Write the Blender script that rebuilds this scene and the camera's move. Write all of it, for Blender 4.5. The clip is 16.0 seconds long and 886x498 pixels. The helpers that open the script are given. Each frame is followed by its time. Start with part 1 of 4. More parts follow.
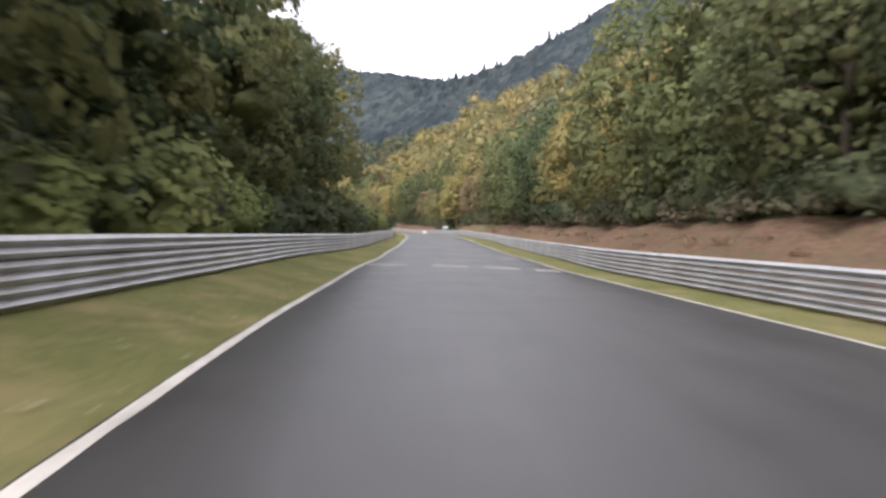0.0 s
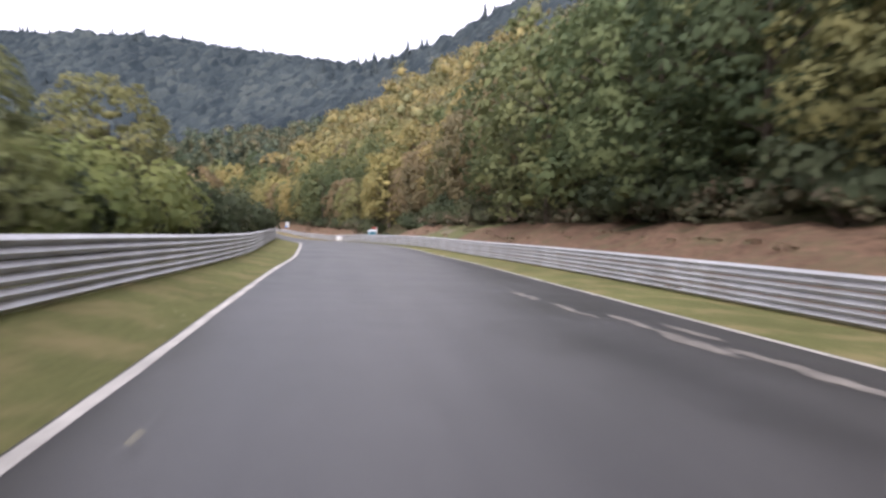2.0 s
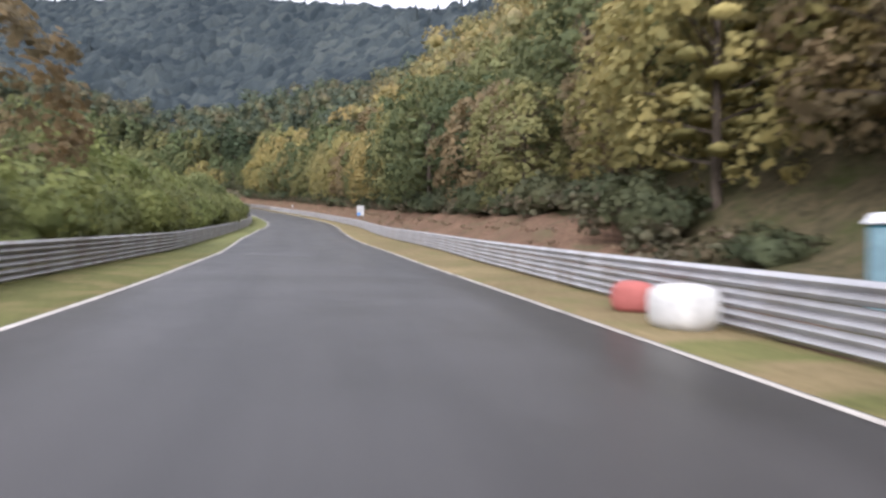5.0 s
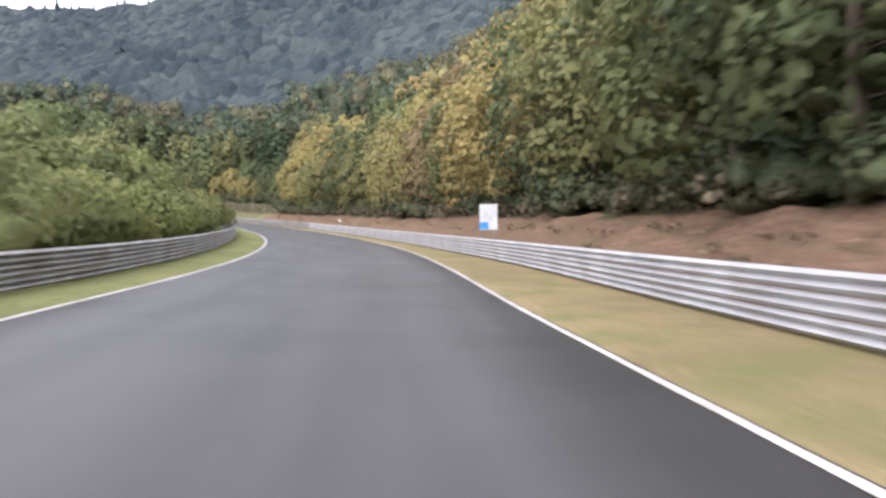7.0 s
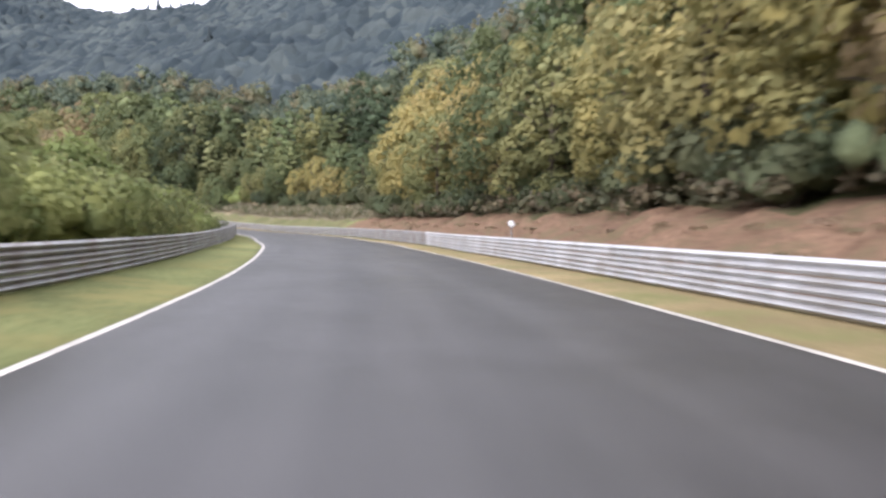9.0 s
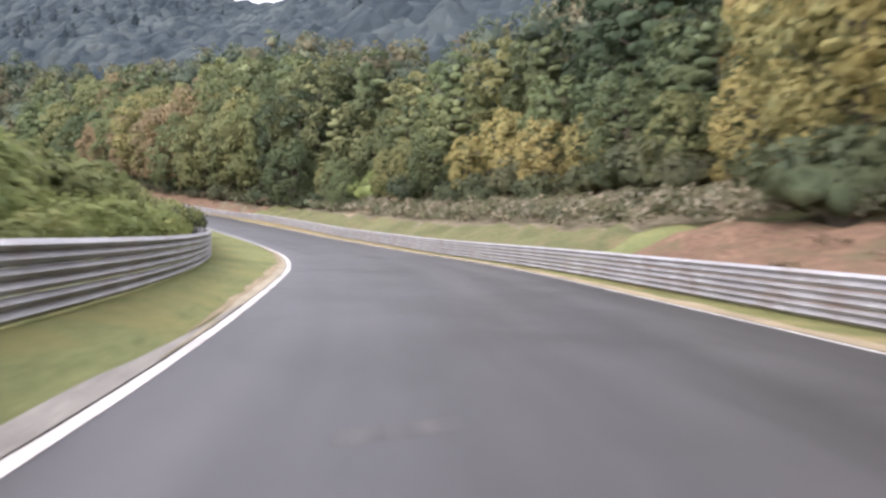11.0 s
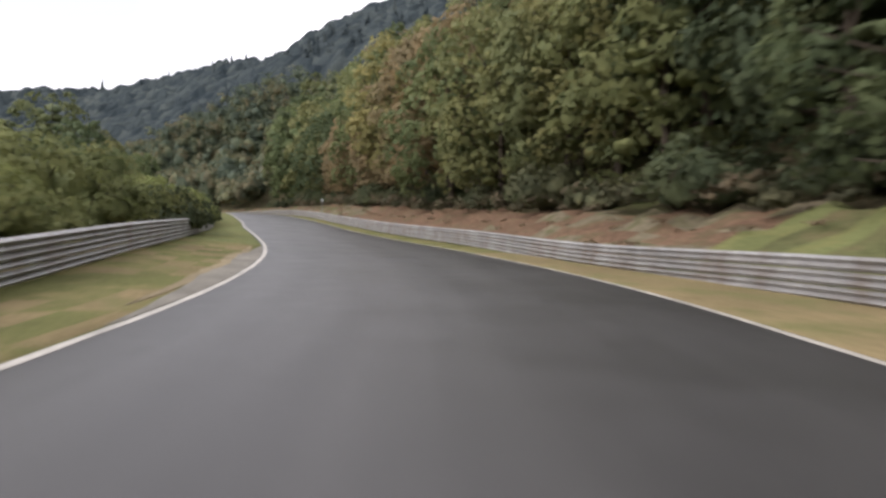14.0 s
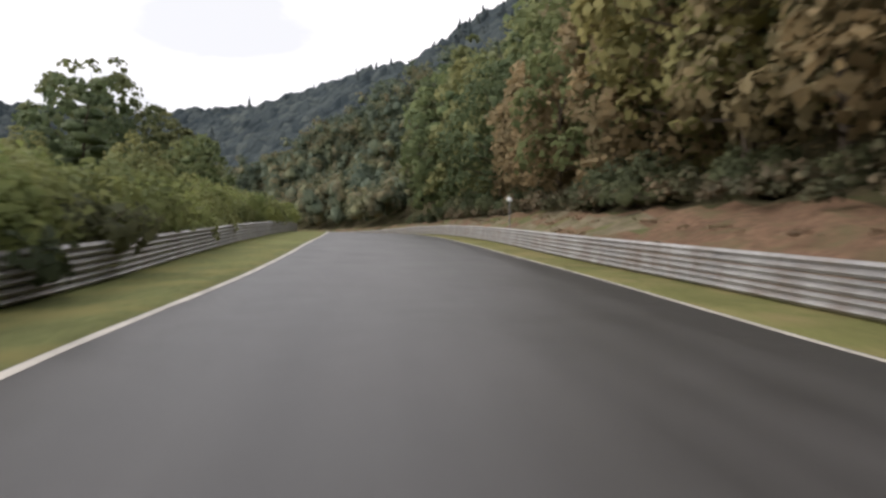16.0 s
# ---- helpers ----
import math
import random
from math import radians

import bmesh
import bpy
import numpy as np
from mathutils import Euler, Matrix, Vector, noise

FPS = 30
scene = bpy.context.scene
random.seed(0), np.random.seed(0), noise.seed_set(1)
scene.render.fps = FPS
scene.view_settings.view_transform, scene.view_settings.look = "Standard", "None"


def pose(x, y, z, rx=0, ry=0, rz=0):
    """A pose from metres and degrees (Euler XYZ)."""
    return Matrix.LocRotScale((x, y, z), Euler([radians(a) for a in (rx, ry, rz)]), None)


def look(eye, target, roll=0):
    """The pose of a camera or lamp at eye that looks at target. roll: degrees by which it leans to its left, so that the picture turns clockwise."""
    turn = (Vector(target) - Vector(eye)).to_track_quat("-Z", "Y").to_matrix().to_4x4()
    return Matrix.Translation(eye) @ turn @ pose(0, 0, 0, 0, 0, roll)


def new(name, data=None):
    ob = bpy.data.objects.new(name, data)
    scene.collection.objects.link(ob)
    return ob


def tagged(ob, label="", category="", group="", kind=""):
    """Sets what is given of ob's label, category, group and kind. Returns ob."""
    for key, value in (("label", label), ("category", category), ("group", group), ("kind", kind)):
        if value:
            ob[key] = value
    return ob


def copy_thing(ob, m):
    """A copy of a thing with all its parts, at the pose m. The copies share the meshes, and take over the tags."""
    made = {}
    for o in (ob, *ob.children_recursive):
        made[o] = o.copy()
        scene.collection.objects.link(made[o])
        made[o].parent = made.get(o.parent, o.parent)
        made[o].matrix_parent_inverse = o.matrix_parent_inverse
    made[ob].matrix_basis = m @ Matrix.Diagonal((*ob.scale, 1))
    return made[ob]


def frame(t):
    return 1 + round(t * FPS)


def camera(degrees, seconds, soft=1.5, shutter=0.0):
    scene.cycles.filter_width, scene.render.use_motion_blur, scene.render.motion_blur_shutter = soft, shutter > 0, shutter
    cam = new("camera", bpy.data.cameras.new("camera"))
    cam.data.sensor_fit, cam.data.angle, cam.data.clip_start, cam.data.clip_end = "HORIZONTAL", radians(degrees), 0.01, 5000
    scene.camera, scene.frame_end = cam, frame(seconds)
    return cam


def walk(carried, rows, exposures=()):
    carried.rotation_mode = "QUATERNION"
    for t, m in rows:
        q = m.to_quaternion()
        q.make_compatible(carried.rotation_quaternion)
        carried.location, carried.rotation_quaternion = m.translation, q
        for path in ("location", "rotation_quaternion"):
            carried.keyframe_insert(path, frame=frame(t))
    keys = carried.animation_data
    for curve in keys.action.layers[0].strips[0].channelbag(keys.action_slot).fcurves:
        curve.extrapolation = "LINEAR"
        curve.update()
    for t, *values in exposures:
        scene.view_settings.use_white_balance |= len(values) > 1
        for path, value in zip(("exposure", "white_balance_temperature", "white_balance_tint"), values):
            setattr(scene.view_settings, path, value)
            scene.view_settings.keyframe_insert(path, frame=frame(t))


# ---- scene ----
cam = camera(65.0, 16.0, soft=2.8, shutter=0.35)

# The drive: seconds and pose
PATH = [
    (0.0, pose(-0.02, -0.01, 1.62, 89.33, -1.11, -8.63)),
    (0.5, pose(0.66, 16.17, 1.82, 89.64, -2.35, -12.18)),
    (1.0, pose(2.46, 32.26, 1.99, 89.69, -2.70, -15.06)),
    (1.5, pose(4.90, 48.26, 2.23, 89.81, -2.03, -16.21)),
    (2.0, pose(7.48, 64.27, 2.54, 89.95, -1.53, -15.89)),
    (2.5, pose(9.87, 80.35, 2.94, 89.77, -1.22, -15.06)),
    (3.0, pose(12.00, 96.54, 3.34, 89.39, -1.04, -13.65)),
    (3.5, pose(13.77, 112.76, 3.75, 89.94, -0.94, -12.07)),
    (4.0, pose(15.08, 128.97, 4.17, 89.99, -0.17, -11.26)),
    (4.2, pose(15.46, 135.44, 4.29, 89.75, -0.28, -10.18)),
    (4.6, pose(15.92, 148.33, 4.50, 89.37, -0.43, -9.14)),
    (5.0, pose(16.13, 161.17, 4.65, 88.77, -0.63, -8.27)),
    (5.5, pose(16.06, 177.17, 4.78, 88.79, -0.89, -7.20)),
    (6.0, pose(15.65, 193.21, 5.00, 89.01, -1.10, -6.14)),
    (6.3, pose(15.25, 202.85, 5.19, 89.18, -1.07, -5.51)),
    (6.5, pose(14.92, 209.28, 5.34, 89.52, -0.86, -4.47)),
    (7.0, pose(13.93, 225.39, 5.82, 90.47, 0.30, -3.17)),
    (7.5, pose(12.69, 241.45, 6.41, 90.47, 0.47, -1.42)),
    (8.0, pose(10.96, 257.42, 7.08, 90.65, 0.35, 0.96)),
    (8.2, pose(10.08, 263.76, 7.38, 91.06, 0.40, 1.91)),
    (8.6, pose(7.97, 276.37, 8.01, 91.13, 0.67, 4.09)),
    (9.0, pose(5.35, 288.85, 8.66, 91.34, 0.85, 6.39)),
    (9.5, pose(1.36, 304.23, 9.56, 91.64, 0.98, 9.38)),
    (10.0, pose(-3.45, 319.31, 10.52, 91.98, 1.05, 12.51)),
    (10.3, pose(-6.73, 328.20, 11.12, 92.27, 1.03, 14.43)),
    (10.5, pose(-9.09, 334.04, 11.55, 92.45, 0.47, 15.59)),
    (11.0, pose(-15.54, 348.38, 12.63, 92.21, -1.10, 18.96)),
    (11.5, pose(-22.80, 362.28, 13.66, 91.78, -0.88, 22.65)),
    (12.0, pose(-30.85, 375.66, 14.70, 91.77, -1.44, 27.13)),
    (12.5, pose(-39.70, 388.34, 15.81, 92.72, -0.80, 30.64)),
    (13.0, pose(-49.35, 400.07, 17.20, 93.24, 0.28, 35.01)),
    (13.5, pose(-59.76, 410.84, 18.81, 93.67, -0.18, 39.12)),
    (14.0, pose(-70.84, 420.75, 20.40, 93.85, -0.08, 43.99)),
    (14.5, pose(-82.28, 429.76, 22.03, 94.54, 0.51, 47.30)),
    (15.0, pose(-93.81, 437.81, 23.62, 95.15, -0.01, 50.24)),
    (15.5, pose(-105.50, 445.04, 25.22, 94.78, -1.42, 53.46)),
    (16.0, pose(-117.38, 451.72, 26.93, 95.10, -0.41, 56.12)),
]
walk(cam, PATH, exposures=[(0.0, 1.34, 6200, 20), (0.6, 1.42, 6150, 22), (2.0, 1.30, 6050, 25), (3.0, 1.10, 6080, 24), (4.2, 1.08, 6020, 22), (6.3, 1.60, 5980, 21), (8.2, 1.62, 5980, 21), (10.3, 1.68, 5980, 23), (11.5, 1.74, 6040, 25), (12.8, 1.70, 6100, 23), (13.5, 1.14, 6420, 18), (14.0, 0.84, 6380, 18), (14.6, 0.70, 6420, 18), (16.0, 0.75, 6560, 16)])

# ------------------------------------------------------------------ light
world = bpy.data.worlds.new("overcast_sky")
scene.world = world
world.use_nodes = True
wn, wl = world.node_tree.nodes, world.node_tree.links
wn.clear()
SUN_UP, SUN_TURN = radians(36), radians(212)
sky = wn.new("ShaderNodeTexSky")
sky.sky_type, sky.sun_disc, sky.sun_elevation, sky.sun_rotation = "NISHITA", False, SUN_UP, SUN_TURN
coord = wn.new("ShaderNodeTexCoord")
cloud_map = wn.new("ShaderNodeMapping")
cloud_map.inputs["Scale"].default_value = (1.6, 1.6, 4.5)
cloud = wn.new("ShaderNodeTexNoise")
cloud.inputs["Scale"].default_value, cloud.inputs["Detail"].default_value = 1.7, 5.0
cloud.inputs["Roughness"].default_value = 0.5
cloud_ramp = wn.new("ShaderNodeValToRGB")
cloud_ramp.color_ramp.elements[0].position, cloud_ramp.color_ramp.elements[0].color = 0.34, (0.50, 0.515, 0.515, 1)
cloud_ramp.color_ramp.elements[1].position, cloud_ramp.color_ramp.elements[1].color = 0.70, (1.10, 1.095, 1.10, 1)
sky_dim = wn.new("ShaderNodeMix")
sky_dim.data_type = "RGBA"
sky_dim.inputs[0].default_value = 0.90
sky_low = wn.new("ShaderNodeVectorMath")
sky_low.operation = "SCALE"
sky_low.inputs["Scale"].default_value = 0.1
sky_bg = wn.new("ShaderNodeBackground")
sky_bg.inputs["Strength"].default_value = 1.16
sky_out = wn.new("ShaderNodeOutputWorld")
wl.new(coord.outputs["Generated"], cloud_map.inputs["Vector"])
wl.new(cloud_map.outputs["Vector"], cloud.inputs["Vector"])
wl.new(cloud.outputs["Fac"], cloud_ramp.inputs["Fac"])
wl.new(sky.outputs["Color"], sky_low.inputs[0])
wl.new(sky_low.outputs["Vector"], sky_dim.inputs[6])
wl.new(cloud_ramp.outputs["Color"], sky_dim.inputs[7])
wl.new(sky_dim.outputs[2], sky_bg.inputs["Color"])
wl.new(sky_bg.outputs["Background"], sky_out.inputs["Surface"])

sun_data = bpy.data.lights.new("sun", "SUN")
sun_data.energy, sun_data.angle, sun_data.color = 1.5, radians(40), (1.0, 0.965, 0.91)
sun = new("sun", sun_data)
sun.matrix_world = look((0, 0, 300), Vector((0, 0, 300)) + Vector((-math.sin(SUN_TURN) * math.cos(SUN_UP), -math.cos(SUN_TURN) * math.cos(SUN_UP), -math.sin(SUN_UP))))


# ------------------------------------------------------------------ materials
def surface(name, rough=0.9, metal=0.0, spec=0.3):
    mat = bpy.data.materials.new(name)
    mat.use_nodes = True
    bsdf = mat.node_tree.nodes["Principled BSDF"]
    bsdf.inputs["Roughness"].default_value, bsdf.inputs["Metallic"].default_value = rough, metal
    bsdf.inputs["Specular IOR Level"].default_value = spec
    return mat, mat.node_tree.nodes, mat.node_tree.links, bsdf


def noise_node(nodes, links, scale, detail=4.0, rough=0.6, stretch=None):
    tc = nodes.new("ShaderNodeTexCoord")
    tex = nodes.new("ShaderNodeTexNoise")
    tex.inputs["Scale"].default_value, tex.inputs["Detail"].default_value = scale, detail
    tex.inputs["Roughness"].default_value = rough
    if stretch:
        mp = nodes.new("ShaderNodeMapping")
        mp.inputs["Scale"].default_value = stretch
        links.new(tc.outputs["Object"], mp.inputs["Vector"])
        links.new(mp.outputs["Vector"], tex.inputs["Vector"])
    else:
        links.new(tc.outputs["Object"], tex.inputs["Vector"])
    return tex.outputs["Fac"]


def ramp_node(nodes, links, fac, stops):
    ramp = nodes.new("ShaderNodeValToRGB")
    el = ramp.color_ramp.elements
    while len(el) < len(stops):
        el.new(0.5)
    for e, (p, c) in zip(el, stops):
        e.position, e.color = p, (*c, 1)
    links.new(fac, ramp.inputs["Fac"])
    return ramp.outputs["Color"]


def mix_node(nodes, links, fac, a, b, mode="MIX"):
    mx = nodes.new("ShaderNodeMix")
    mx.data_type, mx.blend_type = "RGBA", mode
    for socket, value in ((mx.inputs[0], fac), (mx.inputs[6], a), (mx.inputs[7], b)):
        if isinstance(value, (int, float)):
            socket.default_value = value
        elif isinstance(value, tuple):
            socket.default_value = (*value, 1)
        else:
            links.new(value, socket)
    return mx.outputs[2]


def bump_node(nodes, links, bsdf, height, strength, distance):
    bp = nodes.new("ShaderNodeBump")
    bp.inputs["Strength"].default_value, bp.inputs["Distance"].default_value = strength, distance
    links.new(height, bp.inputs["Height"])
    links.new(bp.outputs["Normal"], bsdf.inputs["Normal"])


def two_scale(name, dark, light, fine, coarse, rough=0.9, metal=0.0, spec=0.3, bump=0.3, deep=0.02, tint=None, stretch=None):
    """A surface that varies at a fine and a coarse scale between two colours, with fine relief."""
    mat, n, l, bsdf = surface(name, rough, metal, spec)
    small = noise_node(n, l, fine, 6.0, 0.65, stretch)
    large = noise_node(n, l, coarse, 4.0, 0.6, stretch)
    base = ramp_node(n, l, small, [(0.3, dark), (0.7, light)])
    over = ramp_node(n, l, large, [(0.32, (0.76, 0.76, 0.76)), (0.68, (1.15, 1.15, 1.15))])
    col = mix_node(n, l, 1.0, base, over, "MULTIPLY")
    if tint:
        patch = ramp_node(n, l, noise_node(n, l, coarse * 2.7, 5.0, 0.7), [(0.48, (0, 0, 0)), (0.66, (1, 1, 1))])
        col = mix_node(n, l, patch, col, tint)
    l.new(col, bsdf.inputs["Base Color"])
    bump_node(n, l, bsdf, small, bump, deep)
    return mat


ASPHALT, an, al, ab = surface("asphalt", 0.5, 0.0, 0.36)
a_grain = noise_node(an, al, 60.0, 4.0, 0.7)
a_stain = noise_node(an, al, 0.35, 6.0, 0.65)
a_col = mix_node(an, al, 1.0, ramp_node(an, al, a_grain, [(0.3, (0.0305, 0.0298, 0.0282)), (0.7, (0.0715, 0.0692, 0.0645))]),
                 ramp_node(an, al, a_stain, [(0.3, (0.78, 0.78, 0.79)), (0.7, (1.06, 1.05, 1.08))]), "MULTIPLY")
a_uv = an.new("ShaderNodeUVMap")
a_uv.uv_map = "along"
a_lane = an.new("ShaderNodeTexNoise")
a_lane.inputs["Scale"].default_value, a_lane.inputs["Detail"].default_value = 0.9, 5.0
al.new(a_uv.outputs["UV"], a_lane.inputs["Vector"])
a_col = mix_node(an, al, 1.0, a_col, ramp_node(an, al, a_lane.outputs["Fac"], [(0.34, (0.80, 0.80, 0.80)), (0.66, (1.18, 1.18, 1.18))]), "MULTIPLY")
al.new(a_col, ab.inputs["Base Color"])
al.new(ramp_node(an, al, a_stain, [(0.3, (0.34, 0.34, 0.34)), (0.7, (0.44, 0.44, 0.44))]), ab.inputs["Roughness"])
bump_node(an, al, ab, a_grain, 0.35, 0.01)

PAINT = two_scale("white_road_paint", (0.29, 0.27, 0.235), (0.58, 0.545, 0.48), 7.0, 0.8, 0.6, bump=0.1, deep=0.004)
FADED = two_scale("faded_road_paint", (0.17, 0.16, 0.145), (0.40, 0.37, 0.32), 5.0, 1.3, 0.6, bump=0.1, deep=0.004)
GRASS = two_scale("verge_grass", (0.082, 0.091, 0.032), (0.185, 0.180, 0.067), 11.0, 0.22, 0.95, spec=0.1, bump=0.8, deep=0.06, tint=(0.205, 0.170, 0.078))
MEADOW = two_scale("hillside_grass", (0.096, 0.110, 0.042), (0.192, 0.203, 0.082), 6.0, 0.2, 0.95, spec=0.1, bump=0.8, deep=0.08, tint=(0.190, 0.175, 0.068))
BANK = two_scale("rough_bank_grass", (0.070, 0.078, 0.033), (0.15, 0.152, 0.066), 5.0, 0.25, 0.95, spec=0.1, bump=0.9, deep=0.1, tint=(0.155, 0.125, 0.065))
STRAW = two_scale("straw_verge", (0.14, 0.112, 0.055), (0.29, 0.225, 0.118), 11.0, 0.22, 0.95, spec=0.1, bump=0.8, deep=0.06, tint=(0.15, 0.145, 0.06))
CONCRETE = two_scale("pale_concrete_edge", (0.20, 0.172, 0.115), (0.355, 0.31, 0.215), 12.0, 0.9, 0.9, spec=0.2, bump=0.3, deep=0.01)
GRAVEL = two_scale("grey_gravel_edge", (0.15, 0.14, 0.118), (0.28, 0.26, 0.22), 14.0, 0.7, 0.95, spec=0.1, bump=0.5, deep=0.02)
SAND = two_scale("sandy_shoulder", (0.17, 0.138, 0.082), (0.33, 0.268, 0.168), 14.0, 0.6, 0.95, spec=0.1, bump=0.5, deep=0.02)
EARTH = two_scale("red_earth_bank", (0.094, 0.061, 0.040), (0.235, 0.146, 0.092), 3.5, 0.25, 0.95, spec=0.1, bump=1.0, deep=0.16, tint=(0.125, 0.102, 0.056))
LITTER = two_scale("forest_floor", (0.04, 0.038, 0.02), (0.11, 0.09, 0.05), 2.0, 0.12, 0.95, spec=0.1, bump=0.9, deep=0.15, tint=(0.05, 0.06, 0.02))
# pale blue-grey matched to the ridge crowns, with their haze in the colour
CANOPY_FLOOR = two_scale("haze_blue_ridge_floor", (0.075, 0.09, 0.09), (0.13, 0.15, 0.145), 0.5, 0.03, 0.95, spec=0.05, bump=0.5, deep=0.3)
BRACKEN = two_scale("dry_bracken_slope", (0.11, 0.095, 0.06), (0.24, 0.20, 0.135), 2.2, 0.3, 0.95, spec=0.1, bump=0.9, deep=0.15, tint=(0.10, 0.10, 0.045))
STEEL = two_scale("galvanised_steel", (0.331, 0.331, 0.331), (0.552, 0.552, 0.552), 7.0, 0.5, 0.45, 0.45, 0.5, bump=0.05, deep=0.004, tint=(0.350, 0.331, 0.313))
# weathered tone; on the valley rail it also holds the bushes' shade
DULL_STEEL = two_scale("weathered_shaded_steel", (0.20, 0.197, 0.19), (0.42, 0.412, 0.40), 6.0, 0.4, 0.48, 0.45, 0.5, bump=0.06, deep=0.004, tint=(0.22, 0.19, 0.165))
POST_STEEL = two_scale("weathered_post_steel", (0.18, 0.18, 0.18), (0.36, 0.36, 0.36), 8.0, 0.8, 0.6, 0.7, bump=0.1, deep=0.004)
BARK = two_scale("bark", (0.035, 0.028, 0.020), (0.13, 0.105, 0.08), 6.0, 0.9, 0.95, spec=0.1, bump=0.9, deep=0.03, stretch=(1, 1, 0.25))


def foliage(name, stops, rough=0.75, by_place=False, place_scale=0.09):
    """Leaves, and the closed leafy mass behind them: the tree's own shade, or where one mesh holds many trees a shade by place."""
    pair = []
    for kind in ("_leaf", "_mass"):
        mat, n, l, bsdf = surface(name + kind, rough, 0.0, 0.15)
        if by_place:
            pick = noise_node(n, l, place_scale, 0.0, 0.5)
            lo, hi = 0.34, 0.66
        else:
            pick = n.new("ShaderNodeObjectInfo").outputs["Random"]
            lo, hi = 0.0, 1.0
        base = ramp_node(n, l, pick, [(lo + (hi - lo) * i / (len(stops) - 1), c) for i, c in enumerate(stops)])
        leaf = n.new("ShaderNodeNewGeometry").outputs["Random Per Island"]
        vary = ramp_node(n, l, leaf, [(0.0, (0.92, 0.93, 0.92)), (0.6, (1.0, 1.0, 1.0)), (1.0, (1.08, 1.07, 1.03))])
        col = mix_node(n, l, 1.0, base, vary, "MULTIPLY")
        patch = noise_node(n, l, 0.42, 3.0, 0.6)
        col = mix_node(n, l, 1.0, col, ramp_node(n, l, patch, [(0.32, (0.74, 0.80, 0.82)), (0.66, (1.18, 1.12, 1.05))]), "MULTIPLY")
        if kind == "_mass":
            tuft = noise_node(n, l, 1.6, 5.0, 0.7)
            col = mix_node(n, l, 1.0, col, ramp_node(n, l, tuft, [(0.3, (0.76, 0.78, 0.76)), (0.68, (1.15, 1.14, 1.1))]), "MULTIPLY")
            l.new(col, bsdf.inputs["Base Color"])
            bump_node(n, l, bsdf, tuft, 0.9, 0.35)
        else:
            l.new(col, bsdf.inputs["Base Color"])
            glow = n.new("ShaderNodeBsdfTranslucent")
            l.new(col, glow.inputs["Color"])
            both = n.new("ShaderNodeMixShader")
            both.inputs[0].default_value = 0.42
            l.new(bsdf.outputs["BSDF"], both.inputs[1])
            l.new(glow.outputs["BSDF"], both.inputs[2])
            l.new(both.outputs["Shader"], n["Material Output"].inputs["Surface"])
        pair.append(mat)
    return pair


LEAF_GREEN = foliage("green_leaves", [(0.137, 0.175, 0.083), (0.186, 0.208, 0.094), (0.237, 0.231, 0.101), (0.157, 0.190, 0.092)])
LEAF_DARK = foliage("dark_green_leaves", [(0.099, 0.130, 0.067), (0.128, 0.150, 0.072), (0.159, 0.168, 0.078)])
# darkest green: the shade of the dense wood is put into the leaf colour
LEAF_DEEP = foliage("shade_dark_leaves", [(0.056, 0.082, 0.048), (0.074, 0.098, 0.055), (0.095, 0.110, 0.062)])
LEAF_YELLOW = foliage("yellowing_leaves", [(0.294, 0.273, 0.115), (0.375, 0.323, 0.130), (0.388, 0.306, 0.138), (0.269, 0.263, 0.115)])
LEAF_RUST = foliage("rust_brown_leaves", [(0.246, 0.198, 0.115), (0.274, 0.210, 0.118), (0.218, 0.192, 0.108)])
LEAF_BUSH = foliage("light_green_bush_leaves", [(0.202, 0.242, 0.088), (0.247, 0.276, 0.102), (0.228, 0.240, 0.102), (0.182, 0.210, 0.090)])
LEAF_SCRUB = foliage("undergrowth_leaves", [(0.072, 0.088, 0.050), (0.092, 0.110, 0.058), (0.112, 0.114, 0.064)])
FOREST_MIX = foliage("mixed_autumn_forest", [(0.128, 0.147, 0.092), (0.194, 0.191, 0.101), (0.284, 0.244, 0.116), (0.247, 0.195, 0.109), (0.164, 0.168, 0.097)], by_place=True)
FOREST_GOLD = foliage("golden_autumn_forest", [(0.213, 0.208, 0.105), (0.314, 0.273, 0.121), (0.347, 0.287, 0.125), (0.263, 0.220, 0.116), (0.222, 0.215, 0.105)], by_place=True)
# ridge crowns and spruces: distance haze is put into their blue cast
RIDGE, rn, rl_, rb = surface("haze_blue_ridge_canopy", 0.95, 0.0, 0.05)
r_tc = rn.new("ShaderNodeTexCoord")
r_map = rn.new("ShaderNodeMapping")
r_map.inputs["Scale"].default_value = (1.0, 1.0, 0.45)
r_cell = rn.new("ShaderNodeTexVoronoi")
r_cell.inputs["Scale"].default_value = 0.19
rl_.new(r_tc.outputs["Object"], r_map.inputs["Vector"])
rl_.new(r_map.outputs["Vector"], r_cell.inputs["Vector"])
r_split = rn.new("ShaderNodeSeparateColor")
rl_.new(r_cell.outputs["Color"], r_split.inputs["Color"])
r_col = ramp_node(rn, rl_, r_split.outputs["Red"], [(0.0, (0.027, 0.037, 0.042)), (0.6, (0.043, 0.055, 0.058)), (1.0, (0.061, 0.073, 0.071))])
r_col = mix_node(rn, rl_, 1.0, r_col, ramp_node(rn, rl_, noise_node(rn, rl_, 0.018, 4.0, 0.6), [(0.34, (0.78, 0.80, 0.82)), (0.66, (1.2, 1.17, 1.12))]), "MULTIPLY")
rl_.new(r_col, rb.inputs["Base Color"])
